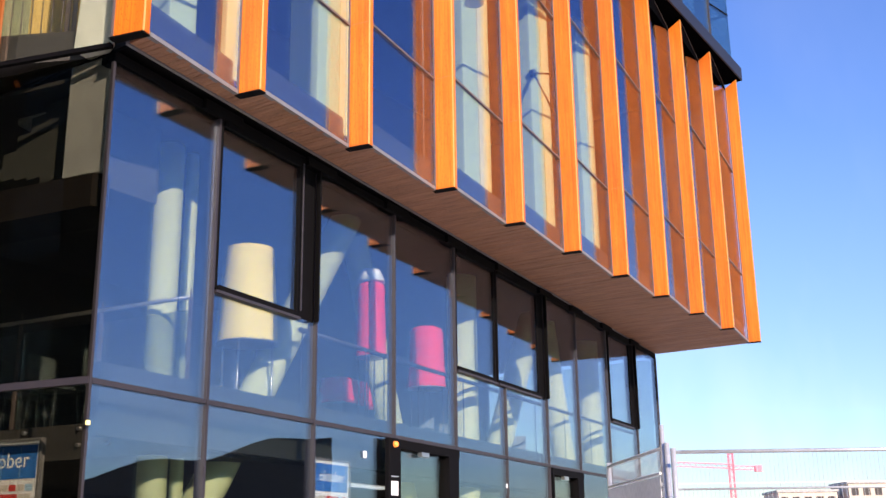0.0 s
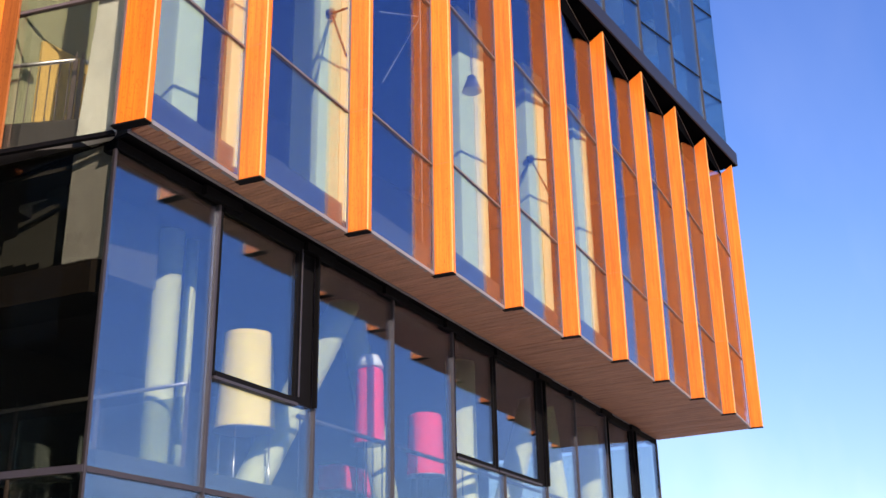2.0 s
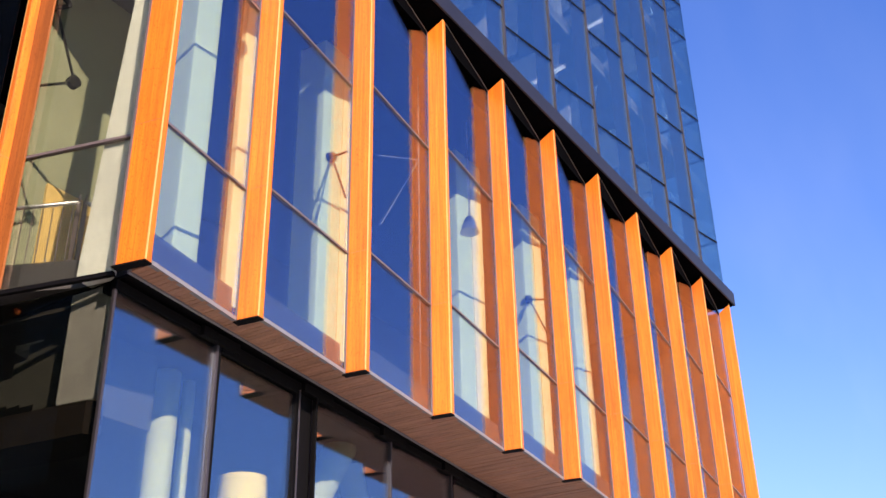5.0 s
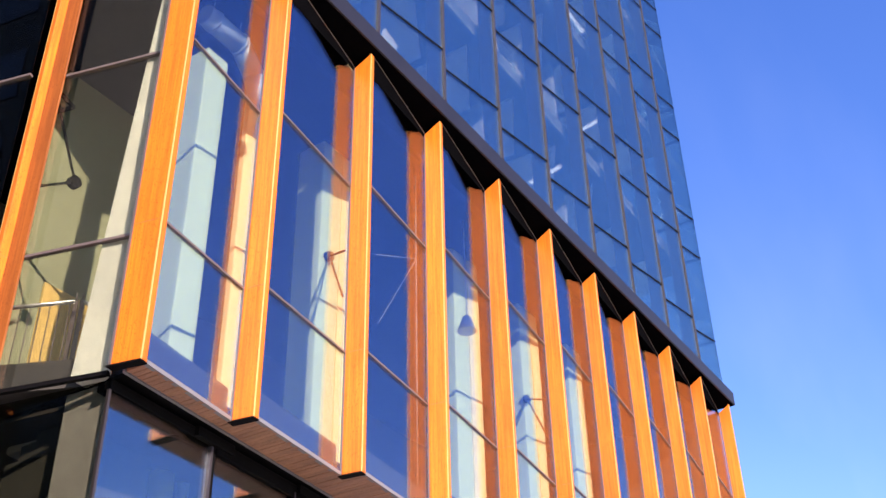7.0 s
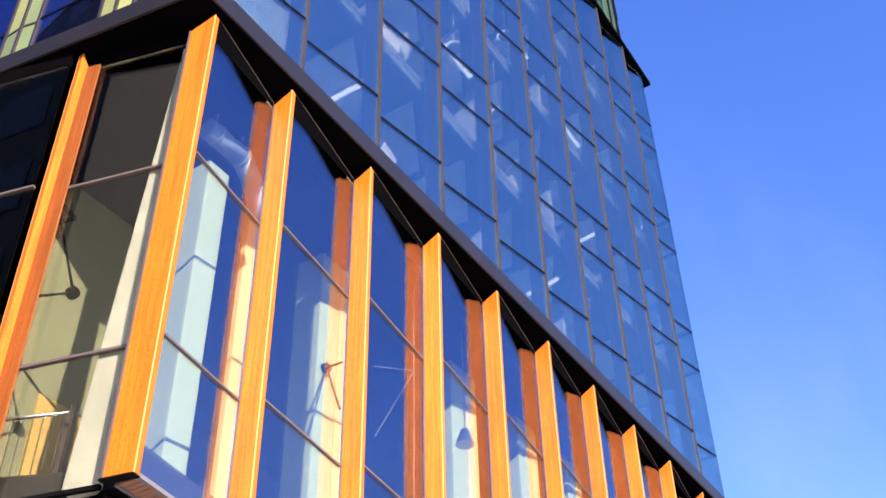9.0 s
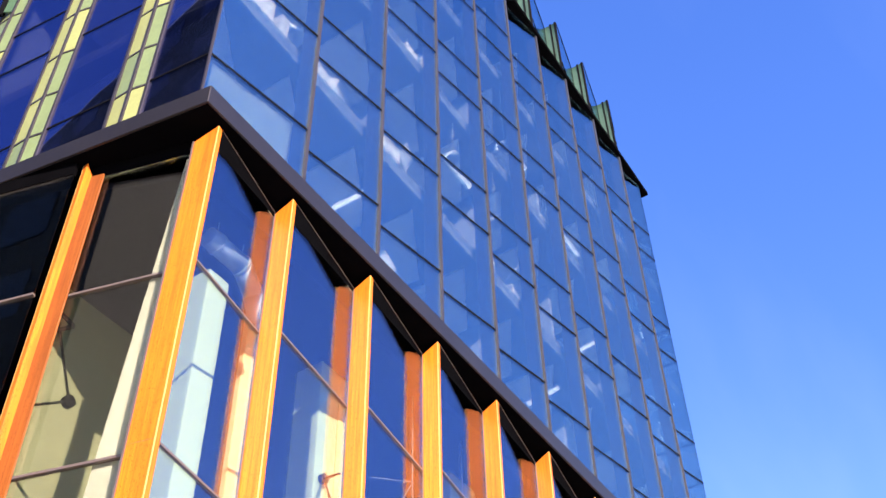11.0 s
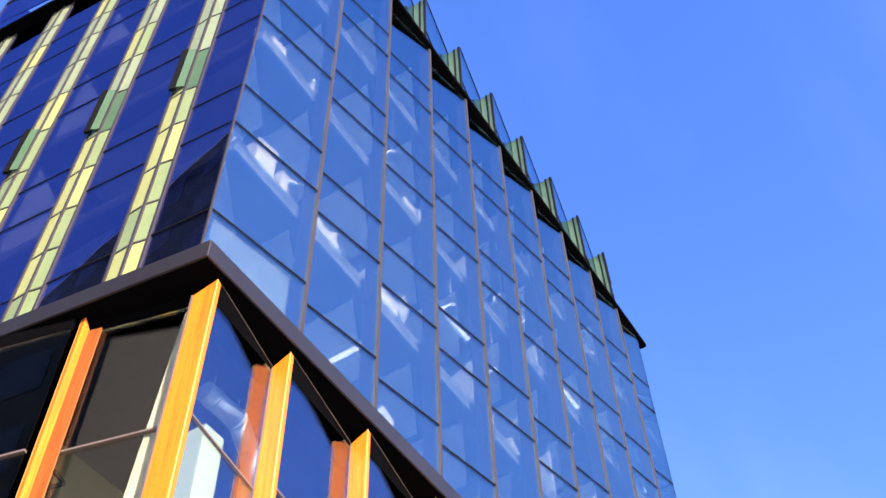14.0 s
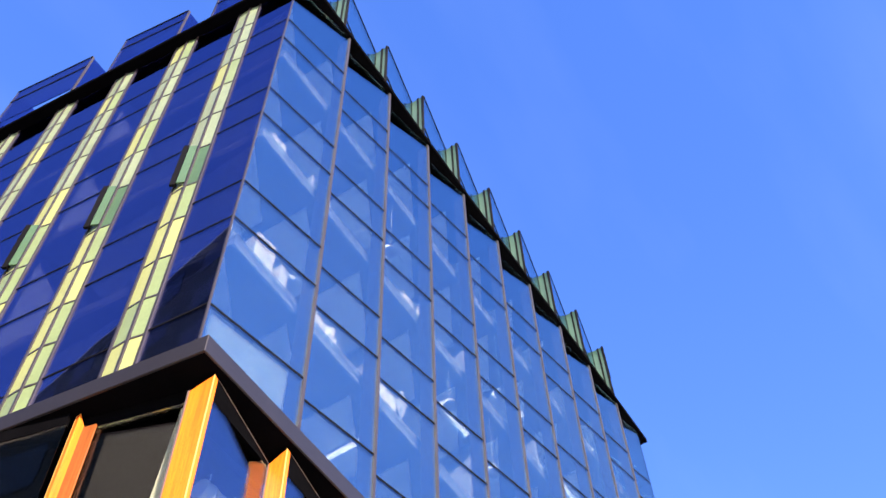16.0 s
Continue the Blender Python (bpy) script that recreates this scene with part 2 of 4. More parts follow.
# ---- mesh helpers ----
def prism(bm, poly, z0, z1):
    """An upright prism over a plan outline."""
    a = [bm.verts.new((x, y, z0)) for x, y in poly]
    b = [bm.verts.new((x, y, z1)) for x, y in poly]
    k = len(poly)
    area = sum(poly[i][0] * poly[(i + 1) % k][1] - poly[(i + 1) % k][0] * poly[i][1] for i in range(k))
    if area < 0:
        a, b = a[::-1], b[::-1]
    bm.faces.new(a[::-1])
    bm.faces.new(b)
    for i in range(k):
        j = (i + 1) % k
        bm.faces.new((a[i], a[j], b[j], b[i]))
    return bm


def strip(p, q, t, off=0.0):
    """The plan outline of a wall from p to q, t thick, to the left of its line, from off."""
    d = (Vector(q) - Vector(p)).normalized()
    n = Vector((-d.y, d.x))
    P, Q = Vector(p), Vector(q)
    return [tuple(P + n * off), tuple(Q + n * off), tuple(Q + n * (off + t)), tuple(P + n * (off + t))]


def beam(bm, p, q, w, h, up=(0, 0, 1)):
    """A bar of section w by h from p to q."""
    p, q = Vector(p), Vector(q)
    d = (q - p).normalized()
    s = d.cross(Vector(up))
    if s.length < 1e-4:
        s = d.cross(Vector((1, 0, 0)))
    s.normalize()
    u = s.cross(d)
    ring = [(-1, -1), (1, -1), (1, 1), (-1, 1)]
    a = [bm.verts.new(p + s * (i * w / 2) + u * (j * h / 2)) for i, j in ring]
    b = [bm.verts.new(q + s * (i * w / 2) + u * (j * h / 2)) for i, j in ring]
    bm.faces.new(a[::-1])
    bm.faces.new(b)
    for i in range(4):
        j = (i + 1) % 4
        bm.faces.new((a[i], a[j], b[j], b[i]))
    return bm


def tube(bm, p, q, r0, r1=None, n=16, caps=True):
    """A round bar or cone from p to q."""
    r1 = r0 if r1 is None else r1
    p, q = Vector(p), Vector(q)
    d = (q - p).normalized()
    s = d.orthogonal().normalized()
    u = d.cross(s)
    a, b = [], []
    for i in range(n):
        w = 2 * math.pi * i / n
        o = s * math.cos(w) + u * math.sin(w)
        a.append(bm.verts.new(p + o * r0))
        b.append(bm.verts.new(q + o * r1))
    for i in range(n):
        j = (i + 1) % n
        f = bm.faces.new((a[i], a[j], b[j], b[i]))
        f.smooth = True
    if caps:
        bm.faces.new(a[::-1])
        bm.faces.new(b)
    return bm


def part(name, bm, material, parent=None, label="", bevel=0.0):
    """Links a bmesh as one mesh object, under a thing or a part if one is given."""
    if bevel:
        bmesh.ops.bevel(bm, geom=list(bm.edges), offset=bevel, segments=1, affect="EDGES", profile=0.5)
    bmesh.ops.recalc_face_normals(bm, faces=bm.faces)
    me = bpy.data.meshes.new(name)
    bm.to_mesh(me)
    bm.free()
    me.materials.append(material)
    ob = new(name, me)
    if parent:
        ob.parent = parent
    if label:
        ob["label"] = label
    return ob


def B():
    return bmesh.new()


def thing(name, label, category, group="", kind=""):
    return tagged(new(name), label, category, group, kind)


# ---- plan ----
S = 1.78                      # fin spacing
SU = 1.82                     # bays of the upper glazing
N = 10                        # bays of the long front
Z_BOX, Z_FIN = 6.08, 12.29    # underside and top of the timber box
Z_LEDGE = (12.33, 12.66)
Z_ROOF = 27.85
WALL_A = 0.113                # the ground floor front turns away from the box above


def wall_y(x):
    return 0.44 + WALL_A * x


COLS = [0.325, 1.83, 3.66, 5.46, 7.21, 8.96, 10.72, 12.29, 14.04, 15.93, 17.65]
Z1, Z2 = 3.05, 4.17

# ---- ground ----
bm = B()
prism(bm, [(-400, -400), (600, -400), (600, 600), (-400, 600)], -0.3, 0.0)
tagged(part("ground", bm, PAVING), "grey stone paving around the building", "ground", kind="structure")

# ---- timber box ----
box = thing("timber_bay_storey", "glazed storey with orange laminated timber fins", "facade", kind="structure")
FIN_D = 0.27                  # depth of a fin
Z_IN = 12.10                  # top of a fin at its inner end
T_A, T_B = 7.58, 10.02        # transoms of the box glazing


def fin(inner, outer, t, z0=Z_BOX - 0.02, z1=Z_FIN):
    """A laminated blade from its inner to its outer end, with a sloping top, a pale strip as edge glint and a cap under
    it.
    """
    foot = strip(inner, outer, t)
    bm = B()
    lo = [bm.verts.new((x, y, z0)) for x, y in foot]
    hi = [bm.verts.new((x, y, z)) for (x, y), z in zip(foot, (Z_IN, z1, z1, Z_IN))]
    bm.faces.new(lo[::-1])
    bm.faces.new(hi)
    for i in range(4):
        j = (i + 1) % 4
        bm.faces.new((lo[i], lo[j], hi[j], hi[i]))
    ob = part("fin", bm, TIMBER, box, bevel=0.008)
    d = (Vector(outer) - Vector(inner)).normalized()
    n = Vector((-d.y, d.x))
    e = Vector(outer)
    # sun glint on the bevelled edge, put in as a pale strip
    part("edge_strip", prism(B(), [tuple(e + d * 0.003 - n * 0.003), tuple(e + d * 0.003 + n * 0.009), tuple(e - d * 0.004 + n * 0.004), tuple(e - d * 0.009 - n * 0.003)], z0, z1 - 0.012), EDGE_GLINT, ob, "pale strip for the sun glint on the fin's edge")
    part("gasket", prism(B(), strip(tuple(Vector(inner) - n * 0.016), tuple(Vector(inner) - n * 0.016 + d * 0.022), 0.014), z0, Z_IN), BRONZE, ob)
    part("fin_cap", prism(B(), strip(tuple(Vector(inner) - d * 0.03), outer, t + 0.012, -0.006), z0 - 0.014, z0 - 0.001), BLACK, ob, "dark metal cap")
    # the blade is made of two lengths with a fine joint
    part("joint", prism(B(), strip(inner, outer, t + 0.003, -0.0015), T_A - 0.002, T_A + 0.001), SOFFIT_WOOD, ob)
    return ob


def glazing(owner, p, q, levels, material, bar, t=0.02, bars=None, bar_t=0.06, bar_h=0.04, proud=0.012):
    """Panes and transoms of one bay from p to q (outside to the right of the line)."""
    for z0, z1 in zip(levels, levels[1:]):
        part("pane", prism(B(), strip(p, q, t), z0 + 0.012, z1 - 0.012), material, owner).visible_shadow = False
    for z in (levels[1:-1] if bars is None else bars):
        part("transom", prism(B(), strip(p, q, bar_t, -proud), z - bar_h / 2, z + bar_h / 2), bar, owner)


def fin_ends(k):
    """Inner and outer end of the near face of fin k."""
    if k == 0:
        return (0.155, 0.33), (0.226, 0.0)
    return (S * k - 0.10, FIN_D), (S * k - 0.06, 0.0)


FIN_T = 0.092
for k in range(N + 1):
    fin(*fin_ends(k), FIN_T)
for k in range(N):
    p, q = (fin_ends(k)[1][0] + FIN_T + 0.004, 0.03), (fin_ends(k + 1)[0][0] - 0.018, FIN_D - 0.014)
    glazing(box, p, q, (Z_BOX, T_A, T_B, Z_IN - 0.06), GLASS, BRONZE, bar_t=0.04, bar_h=0.026, proud=0.01)
    part("sill", prism(B(), strip(p, q, 0.05, -0.012), Z_BOX - 0.03, Z_BOX + 0.012), TRIM, box)
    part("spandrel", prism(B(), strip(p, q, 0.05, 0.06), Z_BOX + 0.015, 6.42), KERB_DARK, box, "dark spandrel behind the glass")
    # black panel as the soffit's reflection, higher at the outer end, pale seam on top
    head = B()
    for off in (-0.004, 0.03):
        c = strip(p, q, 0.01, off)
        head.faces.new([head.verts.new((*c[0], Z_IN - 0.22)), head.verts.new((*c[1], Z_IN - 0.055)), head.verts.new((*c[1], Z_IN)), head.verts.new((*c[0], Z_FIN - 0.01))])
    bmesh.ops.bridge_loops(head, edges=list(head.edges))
    part("dark_head", head, SOFFIT_BLACK, box, "black panel added for the soffit's reflection in the glass")
    part("seam", beam(B(), (p[0], p[1] - 0.012, Z_FIN - 0.008), (q[0], q[1] - 0.012, Z_IN + 0.004), 0.007, 0.006), BRONZE, box)
# short side of the box
SIDE = [((0.27, 0.47), (-0.11, 1.88)), ((-0.29, 1.95), (-0.66, 3.36)), ((-0.84, 3.43), (-1.21, 4.84))]
for a, b in SIDE:
    glazing(box, b, a, (Z_BOX, T_A, T_B, Z_IN), GLASS_DARK, BRONZE, bar_t=0.05, bar_h=0.03)
    part("dark_head", prism(B(), strip(b, a, 0.05, -0.01), Z_IN - 0.01, Z_LEDGE[0] - 0.014), SOFFIT_BLACK, box)
    part("sill", prism(B(), strip(b, a, 0.05, -0.012), Z_BOX - 0.03, Z_BOX + 0.012), BLACK, box)
for (a, b), (c, d) in zip(SIDE, SIDE[1:]):
    fin((b[0] + 0.01, b[1] + 0.005), (b[0] - 0.115, b[1] + 0.015), 0.085)
    into = (Vector(a) - Vector(b)).normalized()
    # added board: the dim brown beside the fin is put into its colour
    part("reveal_board", prism(B(), strip(tuple(Vector(b) + into * 0.01), tuple(Vector(b) + into * 0.25), 0.03, -0.045), Z_BOX + 0.02, Z_IN), DIM_TIMBER, box, "board added for the dim brown beside the fin")
    part("bracket", beam(beam(B(), (b[0] + 0.02, b[1], T_B), (b[0] + 0.32, b[1] - 0.12, T_B - 0.22), 0.02, 0.05),
                         (b[0] + 0.02, b[1], T_B - 0.5), (b[0] + 0.32, b[1] - 0.12, T_B - 0.22), 0.02, 0.05), BLACK, box)

# soffit boards under the box
soffit = thing("soffit", "dark brown timber boarding under the box", "soffit", kind="structure")
part("backing", prism(B(), [(0.4, FIN_D + 0.02), (17.75, FIN_D + 0.02), (17.75, 3.2), (0.45, 3.2)], Z_BOX - 0.004, Z_BOX + 0.03), BLACK, soffit)
EDGE_Y, EDGE_A = 0.24, 0.124    # inner edge of the boarding
for j in range(N):
    x0, x1 = fin_ends(j)[0 if j else 1][0] + FIN_T, fin_ends(j + 1)[0][0] + FIN_T
    y0 = 0.03
    part("backing", prism(B(), [(x0, y0), (x1, FIN_D), (x1, FIN_D + 0.02), (x0, FIN_D + 0.02)], Z_BOX - 0.006, Z_BOX + 0.02), SOFFIT_WOOD, soffit)
    xa = x0 + 0.004
    while xa < x1 - 0.01:
        xb = min(xa + 0.062, x1)
        ys = y0 + (FIN_D - y0) * (xb - x0) / (x1 - x0)          # the sawtooth edge
        ye = max(ys + 0.05, EDGE_Y + EDGE_A * xa)
        part("board", prism(B(), [(xa, ys), (xb, ys), (xb, ye), (xa, ye)], Z_BOX - 0.03 + random.uniform(-0.003, 0.003), Z_BOX - 0.008), SOFFIT_WOOD, soffit)
        xa += 0.069
part("edge", prism(B(), strip((0.30, EDGE_Y + EDGE_A * 0.3), (17.7, EDGE_Y + EDGE_A * 17.7), 0.03), Z_BOX - 0.045, Z_BOX - 0.002), TRIM, soffit, "pale strip for the sun glint on the fin's edge strip")

# ---- ledge above the fins ----
L_Y = -0.08
LC = (-0.12, -0.11)
LEFT_A = -0.15


def left_pt(y, off=0.0):
    return (LC[0] + LEFT_A * (y - LC[1]) + off, y)


ledge = thing("ledge", "dark bronze metal ledge above the fins", "ledge", kind="structure")
part("fascia", prism(B(), [LC, (18.0, L_Y), (18.0, 3.0), left_pt(14.0, 3.0), left_pt(14.0)], *Z_LEDGE), DARK_METAL, ledge, bevel=0.01)
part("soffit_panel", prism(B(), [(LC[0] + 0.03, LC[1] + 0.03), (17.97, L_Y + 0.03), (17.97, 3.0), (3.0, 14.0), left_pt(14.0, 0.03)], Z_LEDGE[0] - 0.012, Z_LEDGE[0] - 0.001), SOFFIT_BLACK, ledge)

# ---- upper glazed volume ----
upper = thing("glass_storeys", "blue glazed upper storeys with bronze mullions", "facade", kind="structure")
LEVELS = [Z_LEDGE[1], 14.12, 16.55, 17.76, 20.47, 21.66, 24.41, 25.54, Z_ROOF]
U_IN, U_OUT = 0.42, 0.14
XU = 0.22
END_X = 18.03
for k in range(N):
    x0 = XU + k * SU if k else 0.17
    p, q = (x0, U_IN), (XU + (k + 1) * SU - 0.05 if k < N - 1 else END_X, U_OUT)
    glazing(upper, p, q, LEVELS, GLASS_UP, BLACK, bar_t=0.05, bar_h=0.036, proud=0.008)
    if k < N - 1:
        part("mullion", prism(B(), [(q[0], q[1] - 0.02), (q[0] + 0.06, q[1] - 0.02), (q[0] + 0.06, U_IN + 0.03), (q[0], U_IN + 0.03)], Z_LEDGE[1], Z_ROOF), MULLION, upper)
part("corner_profile", prism(B(), [(0.155, 0.405), (0.185, 0.405), (0.185, 0.435), (0.155, 0.435)], Z_LEDGE[1], Z_ROOF), MULLION, upper)
glazing(upper, (END_X, U_OUT), (END_X, 9.0), LEVELS, GLASS_UP, BLACK)

roof = thing("roof_edge", "black metal roof edge", "roof", kind="structure")
part("fascia", prism(B(), [(-0.06, 0.06), (18.6, 0.06), (18.6, 12), (10.7, 14.0), (-1.47, 14.0), (-0.16, 0.9)], Z_ROOF, Z_ROOF + 0.16), SOFFIT_BLACK, roof, bevel=0.01)

# sawtooth glass screen on the roof
screen = thing("roof_screen", "sawtooth glass screen along the roof edge", "roof screen", kind="structure")
Z_SCR = 31.5
for k in range(-1, 9):
    x = 0.10 + (k + 1) * 1.89
    p, q = (x, 0.30), (min(x + 1.89, 18.5), 0.72)
    part("pane", prism(B(), strip(p, q, 0.025), Z_ROOF + 0.3, Z_SCR - 0.03), GLASS_UP, screen).visible_shadow = False
    part("top_rail", prism(B(), strip(p, q, 0.05, -0.012), Z_SCR - 0.03, Z_SCR + 0.02), BLACK, screen)
    part("mid_rail", prism(B(), strip(p, q, 0.05, -0.012), 29.28, 29.33), BLACK, screen)
    for yy in (0.30, 0.46, 0.70):
        part("post", prism(B(), [(x - 0.05, yy), (x, yy), (x, yy + 0.06), (x - 0.05, yy + 0.06)], Z_ROOF + 0.2, Z_SCR), BLACK, screen)
    part("return_pane", prism(B(), [(x - 0.03, 0.36), (x - 0.01, 0.36), (x - 0.01, 0.70), (x - 0.03, 0.70)], Z_ROOF + 0.3, Z_SCR - 0.03), DARK_GREEN, screen, "green enamelled return pane")
Z_SCR_SIDE = 30.3


def scr_pt(y, off=0.0):
    return (0.20 - 0.14 * y + off, y)


for y0, y1, off in ((0.95, 3.0, 0.0), (3.0, 4.0, 0.8), (4.0, 6.0, 0.0), (6.0, 7.1, 0.8), (7.1, 9.6, 0.0), (9.6, 10.7, 0.8), (10.7, 13.2, 0.0)):
    a, b = scr_pt(y0, off), scr_pt(y1, off)
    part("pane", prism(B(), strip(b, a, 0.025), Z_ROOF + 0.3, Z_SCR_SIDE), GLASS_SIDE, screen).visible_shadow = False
    part("top_rail", prism(B(), strip(b, a, 0.05, -0.012), Z_SCR_SIDE, Z_SCR_SIDE + 0.06), BLACK, screen)
    part("mid_rail", prism(B(), strip(b, a, 0.05, -0.012), 29.6, 29.65), BLACK, screen)
    for x, y in (a, b):
        part("post", prism(B(), [(x, y - 0.03), (x + 0.06, y - 0.03), (x + 0.06, y + 0.03), (x, y + 0.03)], Z_ROOF + 0.2, Z_SCR_SIDE), MULLION, screen)
    if not off:
        for yy in (y0, y1):
            p, q = scr_pt(yy, 0.0), scr_pt(yy, 0.8)
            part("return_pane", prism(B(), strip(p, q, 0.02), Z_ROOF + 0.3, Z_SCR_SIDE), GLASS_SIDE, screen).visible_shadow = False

# ---- short side of the upper volume ----
side = thing("side_glazing", "dark blue side glazing with narrow yellow and green vent strips", "facade", kind="structure")
SMALL = [12.72, 14.06, 15.06, 16.18, 17.4, 18.6, 20.1, 21.6, 23.1, 24.4, 25.5, 26.6, Z_ROOF]


def side_pt(y, off=0.0):
    return (0.17 - 0.1 * (y - 0.42) - off, y)


y_prev = 0.42
for k in range(7):
    ya, ym, yb = 1.47 + 1.87 * k, 1.75 + 1.87 * k, 2.08 + 1.87 * k
    p, q = side_pt(ya), side_pt(y_prev)
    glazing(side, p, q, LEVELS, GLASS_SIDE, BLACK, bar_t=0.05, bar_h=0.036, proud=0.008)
    apex = side_pt(ym, 0.035)
    vent = k % 3 != 2
    for a, b, green in ((side_pt(ya), apex, 0.5), (apex, side_pt(yb), 0.0)):
        for i, (z0, z1) in enumerate(zip(SMALL, SMALL[1:])):
            hue = GREEN_PANEL if (18.0 < z0 < 20.0 and vent and green) else (GREY_GREEN if z0 > 20.0 and (i + k) % 4 else (PALE_GREEN if (green and i % 3 != 0) or (i + k) % 5 == 1 else YELLOW_PANEL))
            pan = part("vent_pane", prism(B(), strip(b, a, 0.02), z0 + 0.02, z1 - 0.02), hue, side)
            part("transom", prism(B(), strip(b, a, 0.035, -0.01), z0 - 0.022, z0 + 0.022), MULLION, side)
    for yy, off in ((ya, 0.0), (ym, 0.035), (yb, 0.0)):
        x, y = side_pt(yy, off)
        part("mullion", prism(B(), [(x - 0.025, y - 0.025), (x + 0.03, y - 0.025), (x + 0.03, y + 0.025), (x - 0.025, y + 0.025)], Z_LEDGE[1], Z_ROOF), MULLION, side)
    # open vent leaf
    if k < 4:
        x, y = apex
        leaf = part("vent_leaf", prism(B(), strip((x - 0.10, y + 0.16), (x - 0.03, y + 0.03), 0.03), 18.75, 20.2), GREEN_PANEL, side, "open vent leaf")
        part("leaf_frame", prism(B(), strip((x - 0.15, y + 0.27), (x - 0.105, y + 0.18), 0.06), 18.7, 20.25), BLACK, leaf)
    y_prev = yb

# rooms behind the upper glazing
FLOORS = (13.16, 16.56, 20.48, 24.42)
for z in [f - 0.32 for f in FLOORS]:
    lab = tagged(part("floor_slab", prism(B(), [(0.45, 0.64), (17.9, 0.64), (17.9, 8.0), (-0.2, 8.0)], z, z + 0.32), SLAB_DARK), "grey ceiling and floor slab of a storey", "floor", kind="structure")
    part("slab_edge", prism(B(), [(0.45, 0.58), (17.9, 0.58), (17.9, 0.637), (0.45, 0.637)], z - 0.02, z + 0.31), SLAB_EDGE, lab)
for i in range(4):
    z0 = FLOORS[i]
    z1 = (FLOORS[1:] + (Z_ROOF + 0.32,))[i] - 0.32
    for j in range(4):
        x = 5.62 + 3.64 * j
        tagged(part("partition_wall", prism(B(), [(x, 1.5), (x + 0.12, 1.5), (x + 0.12, 6.0), (x, 6.0)], z0, z1), ROOM_WALL), "plain partition wall between practice rooms", "wall", kind="structure")
    tagged(part("room_wall", prism(B(), [(0.2, 6.0), (17.9, 6.0), (17.9, 6.15), (0.2, 6.15)], z0, z1), ROOM_WALL), "grey back wall of the practice rooms", "wall", kind="structure")
    # pale acoustic rafts, each set askew to the front like the glazing
    for k in range(N):
        x0, x1 = XU + k * SU + (0.30 if k == 0 else 0.12), XU + (k + 1) * SU - 0.12
        raft = thing("ceiling_raft", "pale acoustic raft hanging under the ceiling", "ceiling raft", "ceiling rafts")
        part("board", prism(B(), [(x0, 0.85), (x1, 1.75), (x1, 5.6), (x0, 5.6)], z1 - 0.10, z1 - 0.05), SLAB_GREY, raft)
        part("edge", prism(B(), strip((x0, 0.83), (x1, 1.73), 0.018), z1 - 0.12, z1 - 0.04), WHITE, raft, "white edge profile")
        for x, y in ((x0 + 0.3, 2.0), (x1 - 0.3, 2.4), (x0 + 0.3, 5.0), (x1 - 0.3, 5.0)):
            part("hanger", tube(B(), (x, y, z1 - 0.05), (x, y, z1), 0.006, n=6), STEEL, raft)
    # slatted hangings behind the panes by the corner
    for k in range(4):
        x0 = XU + k * SU + (0.35 if k == 0 else 0.2)
        blind = thing("slat_screen", "row of thin pale hanging slats behind the window", "blind", "slat screens")
        part("rail", beam(B(), (x0 + 0.7, 1.9, z1 - 0.14), (x0 + 2.2, 2.6, z1 - 0.14), 0.02, 0.03), ROOM_PALE, blind)
        for i2 in range(11):
            f = i2 / 10
            x, y = x0 + 0.7 + 1.5 * f, 1.9 + 0.7 * f
            part("slat", beam(B(), (x, y, z1 - 0.155), (x, y, z1 - 0.95), 0.012, 0.025), WHITE, blind)


def tube_lamp(x, y, z, turn, length=1.2):
    t = thing("ceiling_lamp", "white tube lamp under the pale ceiling", "lamp", "ceiling lamps")
    part("housing", prism(B(), [(-length / 2, -0.06), (length / 2, -0.06), (length / 2, 0.06), (-length / 2, 0.06)], -0.05, 0.0), WHITE, t, bevel=0.008)
    part("diffuser", prism(B(), [(-length / 2 + 0.03, -0.045), (length / 2 - 0.03, -0.045), (length / 2 - 0.03, 0.045), (-length / 2 + 0.03, 0.045)], -0.09, -0.05), LAMP, t)
    t.matrix_basis = pose(x, y, z, 0, 0, turn)
    return t


def pendant(x, y, z, top, r=0.24):
    t = thing("pendant_lamp", "white ring pendant lamp behind the window", "lamp", "pendant lamps")
    bm = B()
    n, ring = 28, []
    for i in range(n // 2 + 2):
        w = 2 * math.pi * i / n
        ring.append(((r * math.cos(w), r * math.sin(w), 0.06 * math.cos(w)), (r * math.cos(w + 2 * math.pi / n), r * math.sin(w + 2 * math.pi / n), 0.06 * math.cos(w + 2 * math.pi / n))))
    for a, b in ring:
        tube(bm, a, b, 0.022, n=6, caps=False)
    part("ring", bm, LAMP, t)
    part("dish", tube(B(), (0, 0, -0.05), (0, 0, 0.12), r * 0.82, r * 0.5, 24), DISH, t, "grey metal dish")
    part("hub", tube(B(), (0, 0, 0.12), (0, 0, 0.2), 0.05, 0.03, 12), WHITE, t)
    part("cord", tube(B(), (0, 0, 0.2), (0, 0, top - z), 0.006, n=6), WHITE, t)
    t.location = (x, y, z)


for zc in [f - 0.42 for f in FLOORS[1:]]:
    for j in random.sample(range(1, 5), 2):
        tube_lamp(0.95 + SU * 2 * j + random.uniform(-0.2, 0.3), 1.3 + random.uniform(0, 0.5), zc, random.choice((0, 90, 80)), random.choice((0.9, 1.2)))
